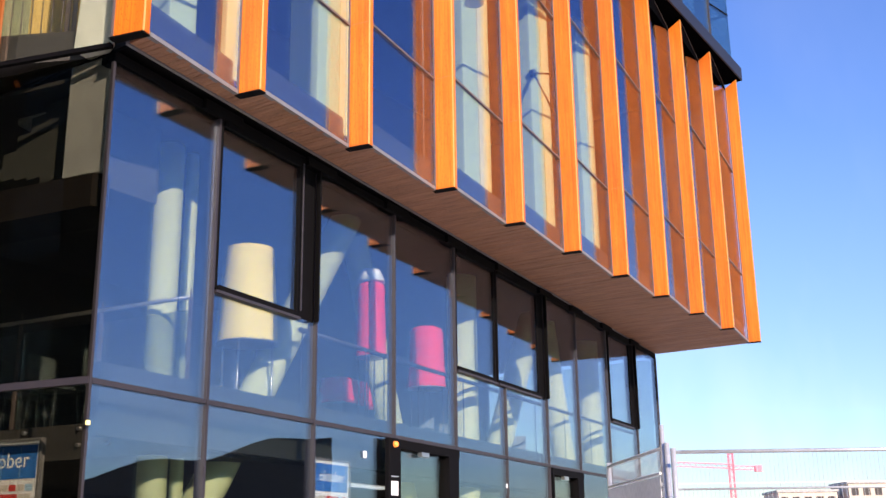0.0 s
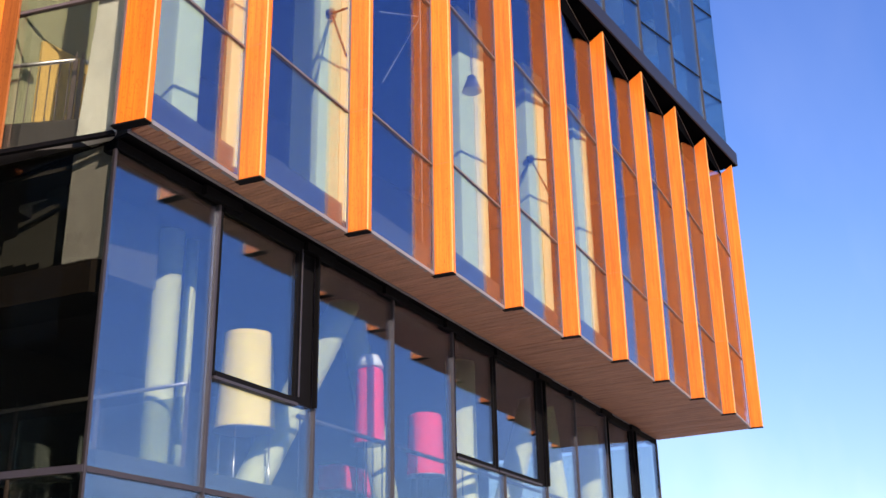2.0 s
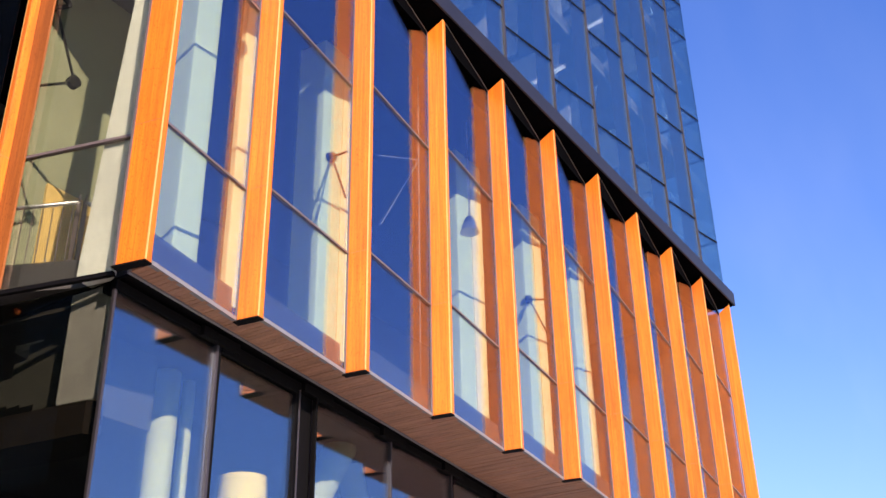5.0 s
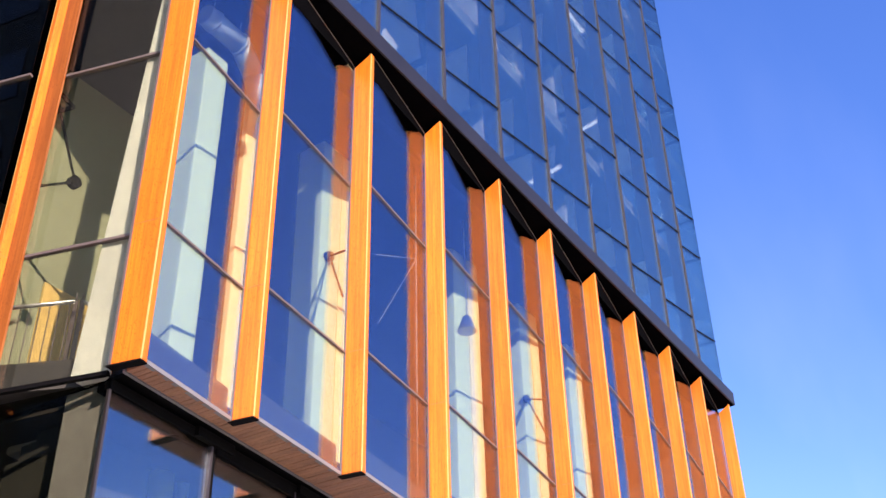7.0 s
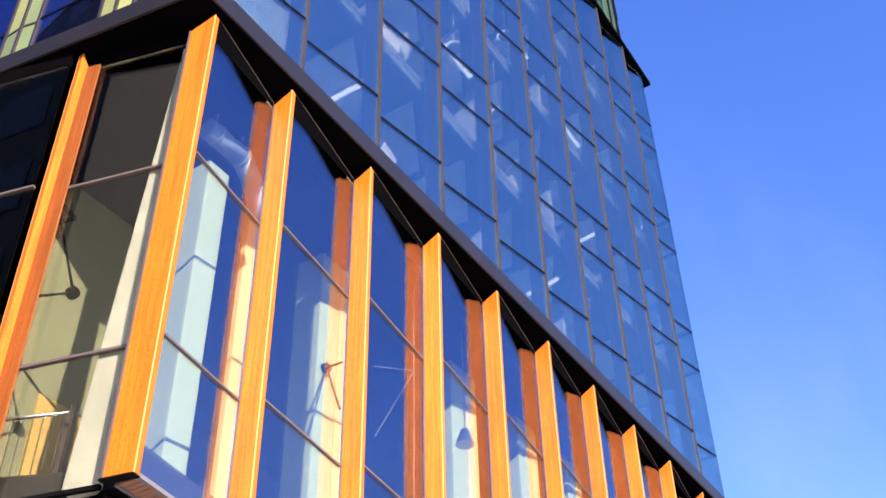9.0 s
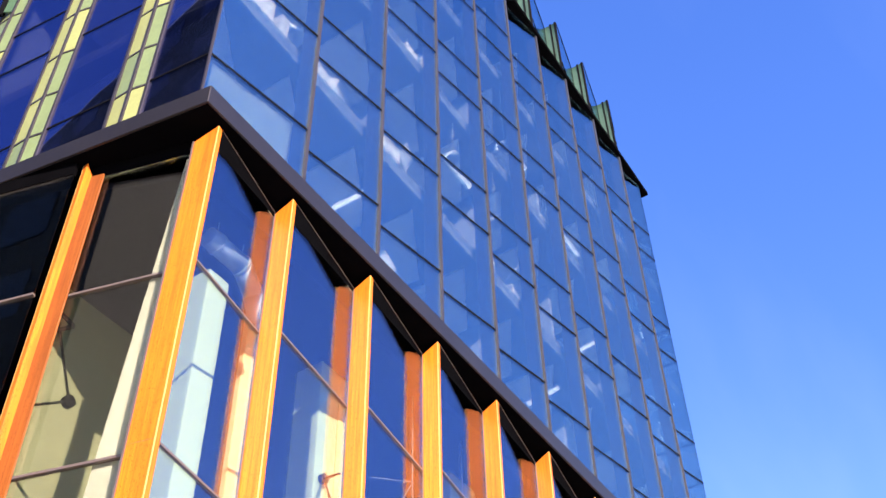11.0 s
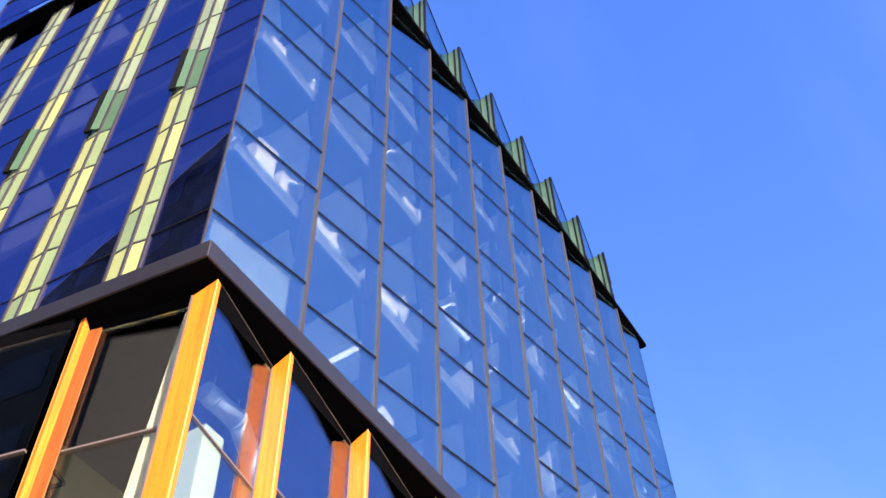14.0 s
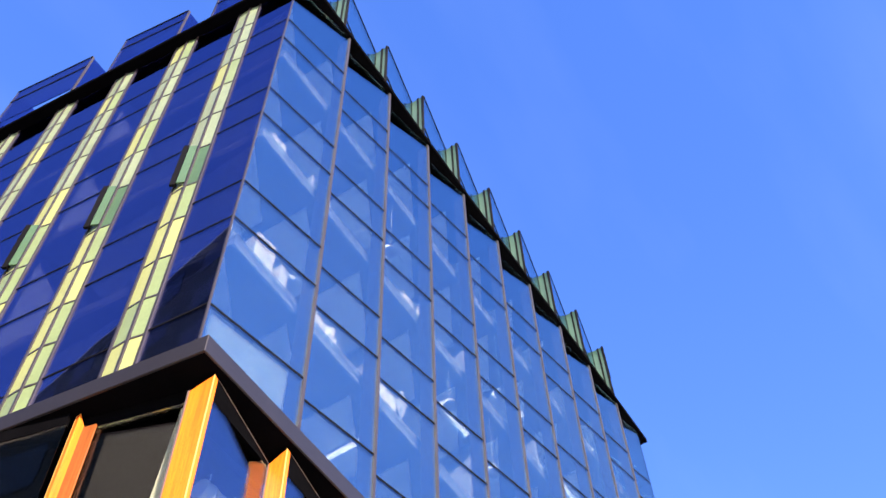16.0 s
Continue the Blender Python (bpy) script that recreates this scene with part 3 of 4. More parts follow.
for x, z, top in ((7.2, 19.0, FLOORS[2] - 0.32), (9.62, 21.8, FLOORS[3] - 0.32), (4.9, 22.0, FLOORS[3] - 0.32), (8.9, 18.5, FLOORS[2] - 0.32)):
    pendant(x, 0.72, z, top, 0.19)


def sill_box(x, y, z, w, d, h, turn):
    t = thing("storage_box", "pale cardboard box standing on the floor by the window", "box", "boxes by the windows")
    part("carton", prism(B(), [(-w / 2, -d / 2), (w / 2, -d / 2), (w / 2, d / 2), (-w / 2, d / 2)], 0, h), CARTON, t, bevel=0.006)
    part("lid", prism(B(), [(-w / 2 - 0.01, -d / 2 - 0.01), (w / 2 + 0.01, -d / 2 - 0.01), (w / 2 + 0.01, d / 2 + 0.01), (-w / 2 - 0.01, d / 2 + 0.01)], h + 0.002, h + 0.05), WHITE, t, bevel=0.004)
    t.matrix_basis = pose(x, y, z, 0, 0, turn)


for x, z, w, h in ((1.25, FLOORS[1], 0.45, 0.85), (1.75, FLOORS[1], 0.2, 0.6), (2.75, FLOORS[1], 0.55, 0.42), (2.45, FLOORS[0], 0.5, 0.4), (3.25, FLOORS[0], 0.3, 0.5), (3.2, FLOORS[1], 0.2, 0.3),
                   (4.9, FLOORS[1], 0.5, 0.5), (6.4, FLOORS[0], 0.4, 0.4), (1.0, FLOORS[2], 0.4, 0.4), (2.2, FLOORS[2], 0.25, 0.6), (5.6, FLOORS[2], 0.5, 0.4), (4.6, FLOORS[0], 0.5, 0.45), (8.4, FLOORS[1], 0.4, 0.4)):
    sill_box(x, 0.82, z, w, 0.28, h, random.uniform(-8, 8))


for z in FLOORS:      # more cartons and cases, loosely set down
    for k in range(6):
        sill_box(2.9 + 2.4 * k + random.uniform(-0.9, 0.9), random.uniform(0.86, 1.3), z, random.uniform(0.18, 0.6), random.uniform(0.15, 0.35), random.uniform(0.25, 0.95), random.uniform(-50, 50))


def music_stand(x, y, z, turn):
    t = thing("music_stand", "folding white music stand by the window", "music stand", "music stands")
    part("desk", beam(B(), (-0.24, 0.0, 1.15), (0.24, 0.0, 1.15), 0.015, 0.34, (0, -0.5, 1)), WHITE, t)
    part("pole", tube(B(), (0, 0, 0.35), (0, 0.02, 1.12), 0.012, n=8), STEEL, t)
    for i in range(3):
        a = i * 2.094
        part("leg", tube(B(), (0.26 * math.cos(a), 0.26 * math.sin(a), 0), (0, 0, 0.42), 0.009, n=6), STEEL, t)
    t.matrix_basis = pose(x, y, z, 0, 0, turn)


for x, z, r in ((5.75, FLOORS[1], 20), (3.9, FLOORS[2], 100), (6.6, FLOORS[2], 40), (2.1, FLOORS[1], 150), (9.8, FLOORS[1], 60), (5.2, FLOORS[0], 10)):
    music_stand(x, 0.95, z, r)

board = thing("sill_board", "pale board standing behind the lowest corner pane", "board")
part("board", prism(B(), strip((0.30, 0.475), (1.74, 0.23), 0.03), Z_LEDGE[1], 14.06), ROOM_PALE, board)

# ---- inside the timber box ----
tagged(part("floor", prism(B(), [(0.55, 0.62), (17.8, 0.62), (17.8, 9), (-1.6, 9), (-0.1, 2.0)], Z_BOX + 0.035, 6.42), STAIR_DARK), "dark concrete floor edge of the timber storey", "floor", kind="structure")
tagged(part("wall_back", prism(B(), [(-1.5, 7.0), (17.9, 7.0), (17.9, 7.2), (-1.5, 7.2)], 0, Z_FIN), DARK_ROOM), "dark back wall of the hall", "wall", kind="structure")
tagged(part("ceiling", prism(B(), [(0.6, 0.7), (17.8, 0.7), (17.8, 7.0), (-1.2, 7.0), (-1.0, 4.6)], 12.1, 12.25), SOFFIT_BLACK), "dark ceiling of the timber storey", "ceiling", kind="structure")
tagged(part("pier", prism(B(), [(1.36, 0.95), (1.73, 0.95), (1.73, 1.45), (1.36, 1.45)], 6.42, 11.22), PALE_WALL, bevel=0.01), "pale green plastered pier under the air duct", "pier", kind="structure")
tagged(part("pier", prism(B(), [(2.87, 1.65), (3.5, 1.65), (3.5, 1.75), (2.87, 1.75)], 6.42, 12.1), CREAM_WALL, bevel=0.01), "flat cream plastered pier behind the glass", "pier", kind="structure")
for x0, x1, y0 in ((4.5, 5.3, 1.6), (8.15, 8.95, 1.6), (10.5, 11.2, 1.6), (12.5, 13.1, 1.6)):
    pier = tagged(part("pier", prism(B(), [(x0, y0), (x1, y0), (x1, y0 + 0.5), (x0, y0 + 0.5)], 6.42, 12.1), PALE_WALL, bevel=0.01), "pale green plastered pier with a cream strip behind the glass", "pier", kind="structure")
    part("cream_strip", prism(B(), [(x0 + 0.55 * (x1 - x0), y0 - 0.02), (x1 - 0.01, y0 - 0.02), (x1 - 0.01, y0 - 0.002), (x0 + 0.55 * (x1 - x0), y0 - 0.002)], 6.45, 12.05), CREAM_WALL, pier, "cream painted strip")
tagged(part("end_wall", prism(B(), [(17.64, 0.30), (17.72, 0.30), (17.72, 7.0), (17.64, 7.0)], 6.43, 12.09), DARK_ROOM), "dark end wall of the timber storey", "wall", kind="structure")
tagged(part("inner_wall", prism(B(), [(0.9, 3.6), (4.2, 3.6), (4.2, 3.75), (0.9, 3.75)], 6.42, 12.1), OLIVE_WALL), "pale olive inner wall", "wall", kind="structure")
bm = prism(B(), [(0.311, 0.509), (0.36, 0.53), (0.56, 0.95), (0.205, 0.918)], 6.10, 12.08)
for v in bm.verts:                     # the blade column narrows upwards
    if v.co.z > 9 and v.co.y > 0.8:
        v.co.y = 0.57
        v.co.x = 0.297 if v.co.x < 0.4 else 0.39
tagged(part("column_foot", prism(B(), [(0.40, 0.62), (0.47, 0.62), (0.74, 1.14), (0.37, 1.14)], 4.935, 6.07), CONCRETE, bevel=0.012), "cast concrete foot of the corner column", "column", kind="structure")
# paler than its foot: sunlight on the shaft is put into the colour
tagged(part("column", bm, SUNLIT_CONCRETE, bevel=0.012), "tapered cast concrete blade column at the corner", "column", kind="structure")
yd = thing("door_1", "yellow painted door in the olive wall", "door", kind="structure")
part("leaf", prism(B(), [(1.55, 3.545), (2.45, 3.545), (2.45, 3.595), (1.55, 3.595)], 6.43, 8.75), YELLOW_DOOR, yd, bevel=0.006)
part("handle", tube(B(), (1.66, 3.50, 7.5), (1.66, 3.50, 7.7), 0.015, n=8), STEEL, yd)


def balustrade(p, q, z, h, bars, name="balustrade", label="steel railing with glass panels and a round handrail"):
    t = thing(name, label, "railing", "railings")
    P, Q = Vector(p), Vector(q)
    L = (Q - P).length
    d = (Q - P) / L
    part("handrail", tube(B(), (*P, z + h), (*Q, z + h), 0.022, n=10), STEEL, t)
    n = max(1, round(L / 1.1))
    for i in range(n + 1):
        c = P + d * (L * i / n)
        part("post", beam(B(), (*c, z), (*c, z + h), 0.012, 0.05, (d.x, d.y, 0)), BRONZE, t)
        part("clip", tube(B(), (*c, z + h), (*c, z + h + 0.09), 0.010, n=8), BRONZE, t)
    if bars:
        m = int(L / 0.11)
        for i in range(m):
            c = P + d * (0.06 + 0.11 * i)
            part("baluster", tube(B(), (*c, z + 0.05), (*c, z + h - 0.03), 0.007, n=6), BRONZE, t)
    else:
        for i in range(n):
            a, b = P + d * (L * i / n + 0.03), P + d * (L * (i + 1) / n - 0.03)
            pn = part("glass_panel", prism(B(), strip(a, b, 0.012, 0.03), z - 0.30, z + h - 0.12), GLASS_CLEAR, t)
            pn.visible_shadow = False
            for f in (0.15, 0.85):
                for zz in (z - 0.05, z - 0.22):
                    c = a + (b - a) * f
                    nn = Vector((-d.y, d.x))
                    part("point_fixing", tube(B(), (*(c - nn * 0.02), zz), (*(c + nn * 0.06), zz), 0.022, n=8), STEEL, pn)
    return t


balustrade((0.62, 1.6), (-0.25, 3.6), 6.42, 0.95, True, "side_railing", "steel railing with upright bars at the floor edge")
balustrade((0.66, 1.55), (1.5, 1.55), 6.42, 0.95, False)


def stay(a, b, plate):
    """Two rods from the glazing that meet on a round plate."""
    t = thing("glazing_stay", "dark steel glazing stay with a round wall plate", "stay", "glazing stays")
    part("rod", tube(B(), a, plate, 0.016, n=8), BLACK, t)
    part("rod", tube(B(), b, plate, 0.016, n=8), BLACK, t)
    P = Vector(plate)
    part("plate", tube(B(), P + Vector((0, -0.03, 0)), P + Vector((0, 0.05, 0)), 0.075, n=24), BLACK, t)


stay((-0.02, 1.86, 10.0), (-0.05, 1.86, 8.55), (0.52, 1.90, 8.98))
stay((3.62, 0.45, 9.18), (3.62, 0.45, 8.5), (4.66, 1.54, 10.05))
stay((9.05, 0.45, 9.18), (9.05, 0.45, 8.5), (10.5, 1.54, 10.05))
brace = thing("wind_brace", "dull grey steel brace rods behind the glass", "brace")
part("rod", tube(B(), (4.99, 0.95, 10.04), (6.01, 0.95, 10.50), 0.008, n=8), ROOM_PALE, brace)
part("rod", tube(B(), (5.09, 0.97, 8.96), (6.01, 0.97, 10.46), 0.008, n=8), ROOM_PALE, brace)
part("rod", tube(B(), (6.03, 0.96, 6.42), (6.03, 0.96, 12.10), 0.010, n=8), ROOM_PALE, brace)
hung = thing("loudspeaker", "pale hanging loudspeaker on a short rod", "loudspeaker")
part("rod", tube(B(), (7.55, 1.0, 10.2), (7.55, 1.0, 12.1), 0.012, n=8), GALV, hung)
part("horn", tube(B(), (7.55, 1.0, 9.95), (7.55, 1.0, 10.22), 0.16, 0.06, 20), GALV, hung)
# air duct under the ceiling of the first bay
duct = thing("air_duct", "round galvanised air duct hanging under the ceiling", "duct")
part("pipe", tube(B(), (1.25, 0.98, 11.72), (1.95, 1.0, 11.74), 0.145, n=24), DUCT, duct)
part("bend", tube(B(), (1.95, 1.0, 11.74), (2.3, 1.06, 11.5), 0.145, n=24), DUCT, duct)
part("branch", tube(B(), (2.3, 1.06, 11.5), (2.5, 1.1, 11.1), 0.145, 0.12, 24), DUCT, duct)
for x in (1.4, 1.9):
    part("flange", tube(B(), (x, 0.985, 11.725), (x + 0.04, 0.986, 11.726), 0.16, n=24), DUCT, duct)
    part("hanger", tube(B(), (x, 0.985, 11.88), (x, 0.985, 12.1), 0.008, n=6), DUCT, duct)

# ---- ground floor front ----
front = thing("ground_floor_glazing", "tall ground floor glazing with bronze frames", "facade", kind="structure")
Z_TOP = 5.93                      # head of the glazing, under the soffit
WINDOWS = {1: (1.86, 3.30), 4: (7.24, 8.62), 5: (8.68, 10.40), 8: (14.2, 15.60)}
POSTS = [(3.30, 3.63), (10.40, 10.70), (15.60, 15.91)]
DOORS = [(5.46, 7.21), (10.74, 12.29)]


def on_wall(x, off=0.0):
    """A plan point on the turned front, off metres towards the street."""
    return (x + off * WALL_A, wall_y(x) - off)


def wall_bar(owner, name, x0, x1, z0, z1, out, inn, material, label="", bevel=0.0):
    """A bar in the plane of the front, from out metres before it to inn metres behind it."""
    return part(name, prism(B(), [on_wall(x0, out), on_wall(x1, out), on_wall(x1, -inn), on_wall(x0, -inn)], z0, z1), material, owner, label, bevel)


for i, (a, b) in enumerate(zip(COLS, COLS[1:])):
    p, q = (a, wall_y(a)), (b, wall_y(b))
    door = i in (3, 6)
    if not door:
        part("pane", prism(B(), strip(p, q, 0.02), 0.12, Z1 - 0.02), GLASS_HALL, front).visible_shadow = False
    if i in WINDOWS:
        part("pane", prism(B(), strip(p, q, 0.02), Z1 + 0.02, Z2 - 0.02), GLASS_HALL, front).visible_shadow = False
    else:
        part("pane", prism(B(), strip(p, q, 0.02), Z1 + 0.02, Z_TOP), GLASS_HALL, front).visible_shadow = False
    wall_bar(front, "transom", a + 0.02, b - 0.02, Z1 - 0.023, Z1 + 0.023, 0.015, 0.07, MULLION)
    top = Z2 if i in (5,) else Z_TOP
    wall_bar(front, "mullion", a - (0.012 if i == 0 else 0.016), a + 0.016, 0.0, top, 0.012 if i == 0 else 0.02, 0.02 if i == 0 else 0.09, MULLION)
wall_bar(front, "corner_mullion", COLS[-1] - 0.02, COLS[-1] + 0.03, 0.0, Z_TOP, 0.02, 0.09, MULLION)
wall_bar(front, "head", COLS[0], COLS[-1], Z_TOP, Z_BOX - 0.05, 0.02, 0.15, BLACK, "black head band under the soffit")
wall_bar(front, "plinth", COLS[0], COLS[-1], 0.0, 0.12, 0.02, 0.12, DARK_METAL)

num = 2
for i, (a, b) in WINDOWS.items():
    w = thing(f"window_{num}", "dark framed opening window in the tall glazing", "window", kind="structure")
    num += 1
    wall_bar(w, "pane", a + 0.035, b - 0.035, Z2 + 0.035, Z_TOP - 0.05, -0.005, 0.025, GLASS_HALL).visible_shadow = False
    for x0, x1 in ((a, a + 0.035), (b - 0.035, b)):
        wall_bar(w, "window_frame", x0, x1, Z2, Z_TOP, 0.012, 0.03, BLACK)
    for z0, z1 in ((Z2 - 0.02, Z2 + 0.035), (Z_TOP - 0.05, Z_TOP)):
        wall_bar(w, "window_frame", a + 0.035, b - 0.035, z0, z1, 0.03, 0.10, BLACK)
    wall_bar(w, "sill", a, b, Z2 - 0.05, Z2 - 0.022, 0.045, 0.05, MULLION)
    if i == 1:
        wall_bar(w, "edge_strip", b + 0.0, b + 0.015, Z2 + 0.05, Z_TOP, 0.045, -0.031, MULLION, "grey metal edge")
for a, b in POSTS:
    wall_bar(front, "vent_panel", a + 0.03, b, Z2 - 0.02, Z_TOP, -0.02, 0.12, BLACK, "black recessed vent panel")
    wall_bar(front, "vent_cheek", b - 0.03, b, Z2 - 0.02, Z_TOP, 0.07, -0.02, BLACK)
# little black clamps along the head
for a in COLS[1:-1]:
    wall_bar(front, "clamp", a - 0.30, a + 0.30, Z_TOP + 0.0, Z_BOX - 0.045, 0.07, -0.021, BLACK)

for n, (a, b) in enumerate(DOORS):
    d = thing(f"door_{n + 2}", "glass entrance door in a black frame", "door", kind="structure")
    wall_bar(d, "frame_head", a, b, Z1 - 0.14, Z1 - 0.032, 0.05, 0.12, BLACK)
    wall_bar(d, "frame_post", b - 0.32, b - 0.03, 0, Z1 - 0.14, 0.05, 0.14, BLACK)
    wall_bar(d, "frame_post", a + 0.02, a + 0.08, 0, Z1 - 0.14, 0.05, 0.12, BLACK)
    wall_bar(d, "pane", a + 0.08, b - 0.32, 0.02, Z1 - 0.14, -0.03, 0.05, GLASS_CLEAR).visible_shadow = False
    wall_bar(d, "closer", (a + b) / 2 - 0.25, (a + b) / 2 - 0.05, Z1 - 0.2, Z1 - 0.145, 0.06, 0.0, STEEL)
    part("push_bar", tube(B(), (*on_wall(a + 0.2, 0.08), 0.9), (*on_wall(a + 0.2, 0.08), 2.0), 0.018, n=10), STEEL, d)
    lamp = tube_lamp((a + b) / 2 + 0.6, wall_y(a) + 1.6, 2.66, 8, 1.3)

# number panel by the entrance
plate = thing("number_panel", "black number panel with pale bars and an orange lamp", "sign")
wall_bar(plate, "board", 5.18, 5.44, 0.4, Z1 - 0.035, 0.09, -0.03, BLACK, bevel=0.005)
for i, z in enumerate((2.42, 2.42, 2.42)):
    wall_bar(plate, "digit_bar", 5.225 + 0.062 * i, 5.27 + 0.062 * i, 2.33, 2.50, 0.096, -0.091, WHITE, "pale bar")
for z in (2.27, 2.23, 2.55):
    wall_bar(plate, "text_bar", 5.23, 5.40, z, z + 0.012, 0.095, -0.091, GALV, "fine grey bar")
part("signal_lamp", tube(B(), (*on_wall(5.31, 0.091), 2.94), (*on_wall(5.31, 0.13), 2.94), 0.038, 0.03, 16), ORANGE_LAMP, plate, "orange signal lamp")


def text_mesh(body, size, material, parent, m, name="lettering"):
    cu = bpy.data.curves.new(name, "FONT")
    cu.body, cu.size, cu.extrude = body, size, 0.002
    cu.align_x, cu.align_y = "CENTER", "CENTER"
    tmp = bpy.data.objects.new(name, cu)
    scene.collection.objects.link(tmp)
    bpy.context.view_layer.update()
    me = bpy.data.meshes.new_from_object(tmp.evaluated_get(bpy.context.evaluated_depsgraph_get()))
    bpy.data.objects.remove(tmp)
    me.materials.append(material)
    ob = new(name, me)
    ob.parent = parent
    ob.matrix_basis = m
    return ob


def poster(x, y, z_top, w, turn, stand):
    """A month poster in a metal frame; it faces its own -y."""
    h = 1.15
    t = thing("poster_board", "blue month poster in a pale metal frame", "poster", "month posters")
    part("backing", prism(B(), [(-w / 2, 0), (w / 2, 0), (w / 2, 0.03), (-w / 2, 0.03)], -h, 0), WHITE, t)
    for x0, x1, z0, z1 in ((-w / 2 - 0.02, -w / 2, -h, 0.02), (w / 2, w / 2 + 0.02, -h, 0.02), (-w / 2, w / 2, 0, 0.02), (-w / 2, w / 2, -h - 0.03, -h)):
        part("frame", prism(B(), [(x0, -0.02), (x1, -0.02), (x1, 0.04), (x0, 0.04)], z0, z1), TRIM, t)
    part("blue_field", prism(B(), [(-w / 2 + 0.03, -0.006), (w / 2 - 0.03, -0.006), (w / 2 - 0.03, -0.001), (-w / 2 + 0.03, -0.001)], -0.34, -0.04), SIGN_BLUE, t)
    for i in range(3):
        part("fine_line", prism(B(), [(-w / 4 + i * w / 4 - 0.002, -0.009), (-w / 4 + i * w / 4 + 0.002, -0.009), (-w / 4 + i * w / 4 + 0.002, -0.0065), (-w / 4 + i * w / 4 - 0.002, -0.0065)], -0.33, -0.05), SIGN_PALE, t)
    text_mesh("oktober", 0.17 * w / 0.75, WHITE, t, pose(0, -0.010, -0.18, 90, 0, 0))
    cols = (SIGN_RED, SIGN_BLUE, CARTON, SIGN_RED, SIGN_PALE)
    for r in range(8):
        xx = -w / 2 + 0.04
        while xx < w / 2 - 0.06:
            ww = random.choice((0.08, 0.14, 0.2))
            part("text_bar", prism(B(), [(xx, -0.005), (min(xx + ww, w / 2 - 0.04), -0.005), (min(xx + ww, w / 2 - 0.04), -0.001), (xx, -0.001)], -0.45 - r * 0.085, -0.39 - r * 0.085), random.choice(cols), t)
            xx += ww + 0.015
    for sx in ((-w / 2 - 0.015, w / 2 + 0.015) if stand else ()):
        part("leg", prism(B(), [(sx - 0.015, 0.0), (sx + 0.015, 0.0), (sx + 0.015, 0.04), (sx - 0.015, 0.04)], -z_top, -h - 0.03), GALV, t)
    t.matrix_basis = pose(x, y, z_top, 0, 0, turn)
    return t


poster(4.19, wall_y(4.19) + 0.10, 2.67, 0.72, 6.45, True)
poster(0.72, 2.09, 2.68, 0.87, -80, True)

# notices stuck on the glass
for x, z, w, h in ((4.72, 2.74, 0.07, 0.08), (8.9, 2.6, 0.06, 0.06)):
    nt = thing("notice", "small white notice on the glass", "notice", "notices on the glass")
    wall_bar(nt, "sheet", x, x + w, z, z + h, 0.004, -0.001, WHITE)

# ---- ground floor side ----
side_low = thing("ground_floor_side", "dark glazed ground floor side with thin frames", "facade", kind="structure")


def low_pt(y, off=0.0):
    return (0.31 - 0.18 * (y - 0.47) + off, y)


for y0, y1 in ((0.47, 2.3), (2.3, 4.2), (4.2, 6.2)):
    glazing(side_low, low_pt(y1), low_pt(y0), (0.1, Z1, Z_BOX - 0.05), GLASS_LOW, MULLION, bar_h=0.06)
    x, y = low_pt(y1)
    part("mullion", prism(B(), [(x - 0.02, y - 0.02), (x + 0.06, y - 0.02), (x + 0.06, y + 0.02), (x - 0.02, y + 0.02)], 0, Z_BOX - 0.05), MULLION, side_low)
knob = thing("door_buzzer", "small yellow light on the corner frame", "buzzer")
part("case", prism(B(), [(0.272, 0.40), (0.30, 0.40), (0.30, 0.42), (0.272, 0.42)], 2.675, 2.71), LAMP_YELLOW, knob)

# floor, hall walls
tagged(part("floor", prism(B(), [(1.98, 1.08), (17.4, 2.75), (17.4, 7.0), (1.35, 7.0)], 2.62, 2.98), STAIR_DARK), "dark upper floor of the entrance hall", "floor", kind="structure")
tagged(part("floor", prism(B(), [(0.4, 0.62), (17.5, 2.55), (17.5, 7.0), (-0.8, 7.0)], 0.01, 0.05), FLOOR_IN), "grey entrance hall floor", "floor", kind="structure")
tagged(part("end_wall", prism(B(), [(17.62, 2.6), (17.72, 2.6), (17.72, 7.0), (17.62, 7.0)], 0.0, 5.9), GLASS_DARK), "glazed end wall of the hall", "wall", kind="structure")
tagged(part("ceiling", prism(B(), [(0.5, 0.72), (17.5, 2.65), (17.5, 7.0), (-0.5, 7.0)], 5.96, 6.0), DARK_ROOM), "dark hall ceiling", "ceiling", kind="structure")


upstand = thing("floor_upstand", "grey concrete floor edge behind the tall glazing", "floor edge", kind="structure")
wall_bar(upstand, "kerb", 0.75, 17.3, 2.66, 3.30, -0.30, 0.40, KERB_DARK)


def hall_column(base, top, r):
    t = thing("hall_column", "smooth cream painted round column", "column", "columns of the hall", "structure")
    part("shaft", tube(B(), base, top, r, n=32), CREAM_COL, t)


for base, top, r in (((2.13, 1.66, 0.05), (2.13, 1.66, 5.96), 0.15), ((2.46, 1.66, 0.05), (2.46, 1.66, 5.96), 0.07), ((1.45, 1.68, 0.05), (5.32, 1.74, 5.96), 0.20), ((8.1, 2.19, 0.05), (6.0, 2.14, 5.96), 0.18),
                     ((8.85, 2.15, 0.05), (8.85, 2.15, 5.96), 0.24), ((8.7, 2.5, 0.05), (12.0, 2.55, 5.96), 0.22), ((14.3, 2.75, 0.05), (12.7, 2.7, 5.96), 0.22), ((15.3, 2.95, 0.05), (15.1, 2.95, 5.96), 0.24)):
    hall_column(base, top, r)

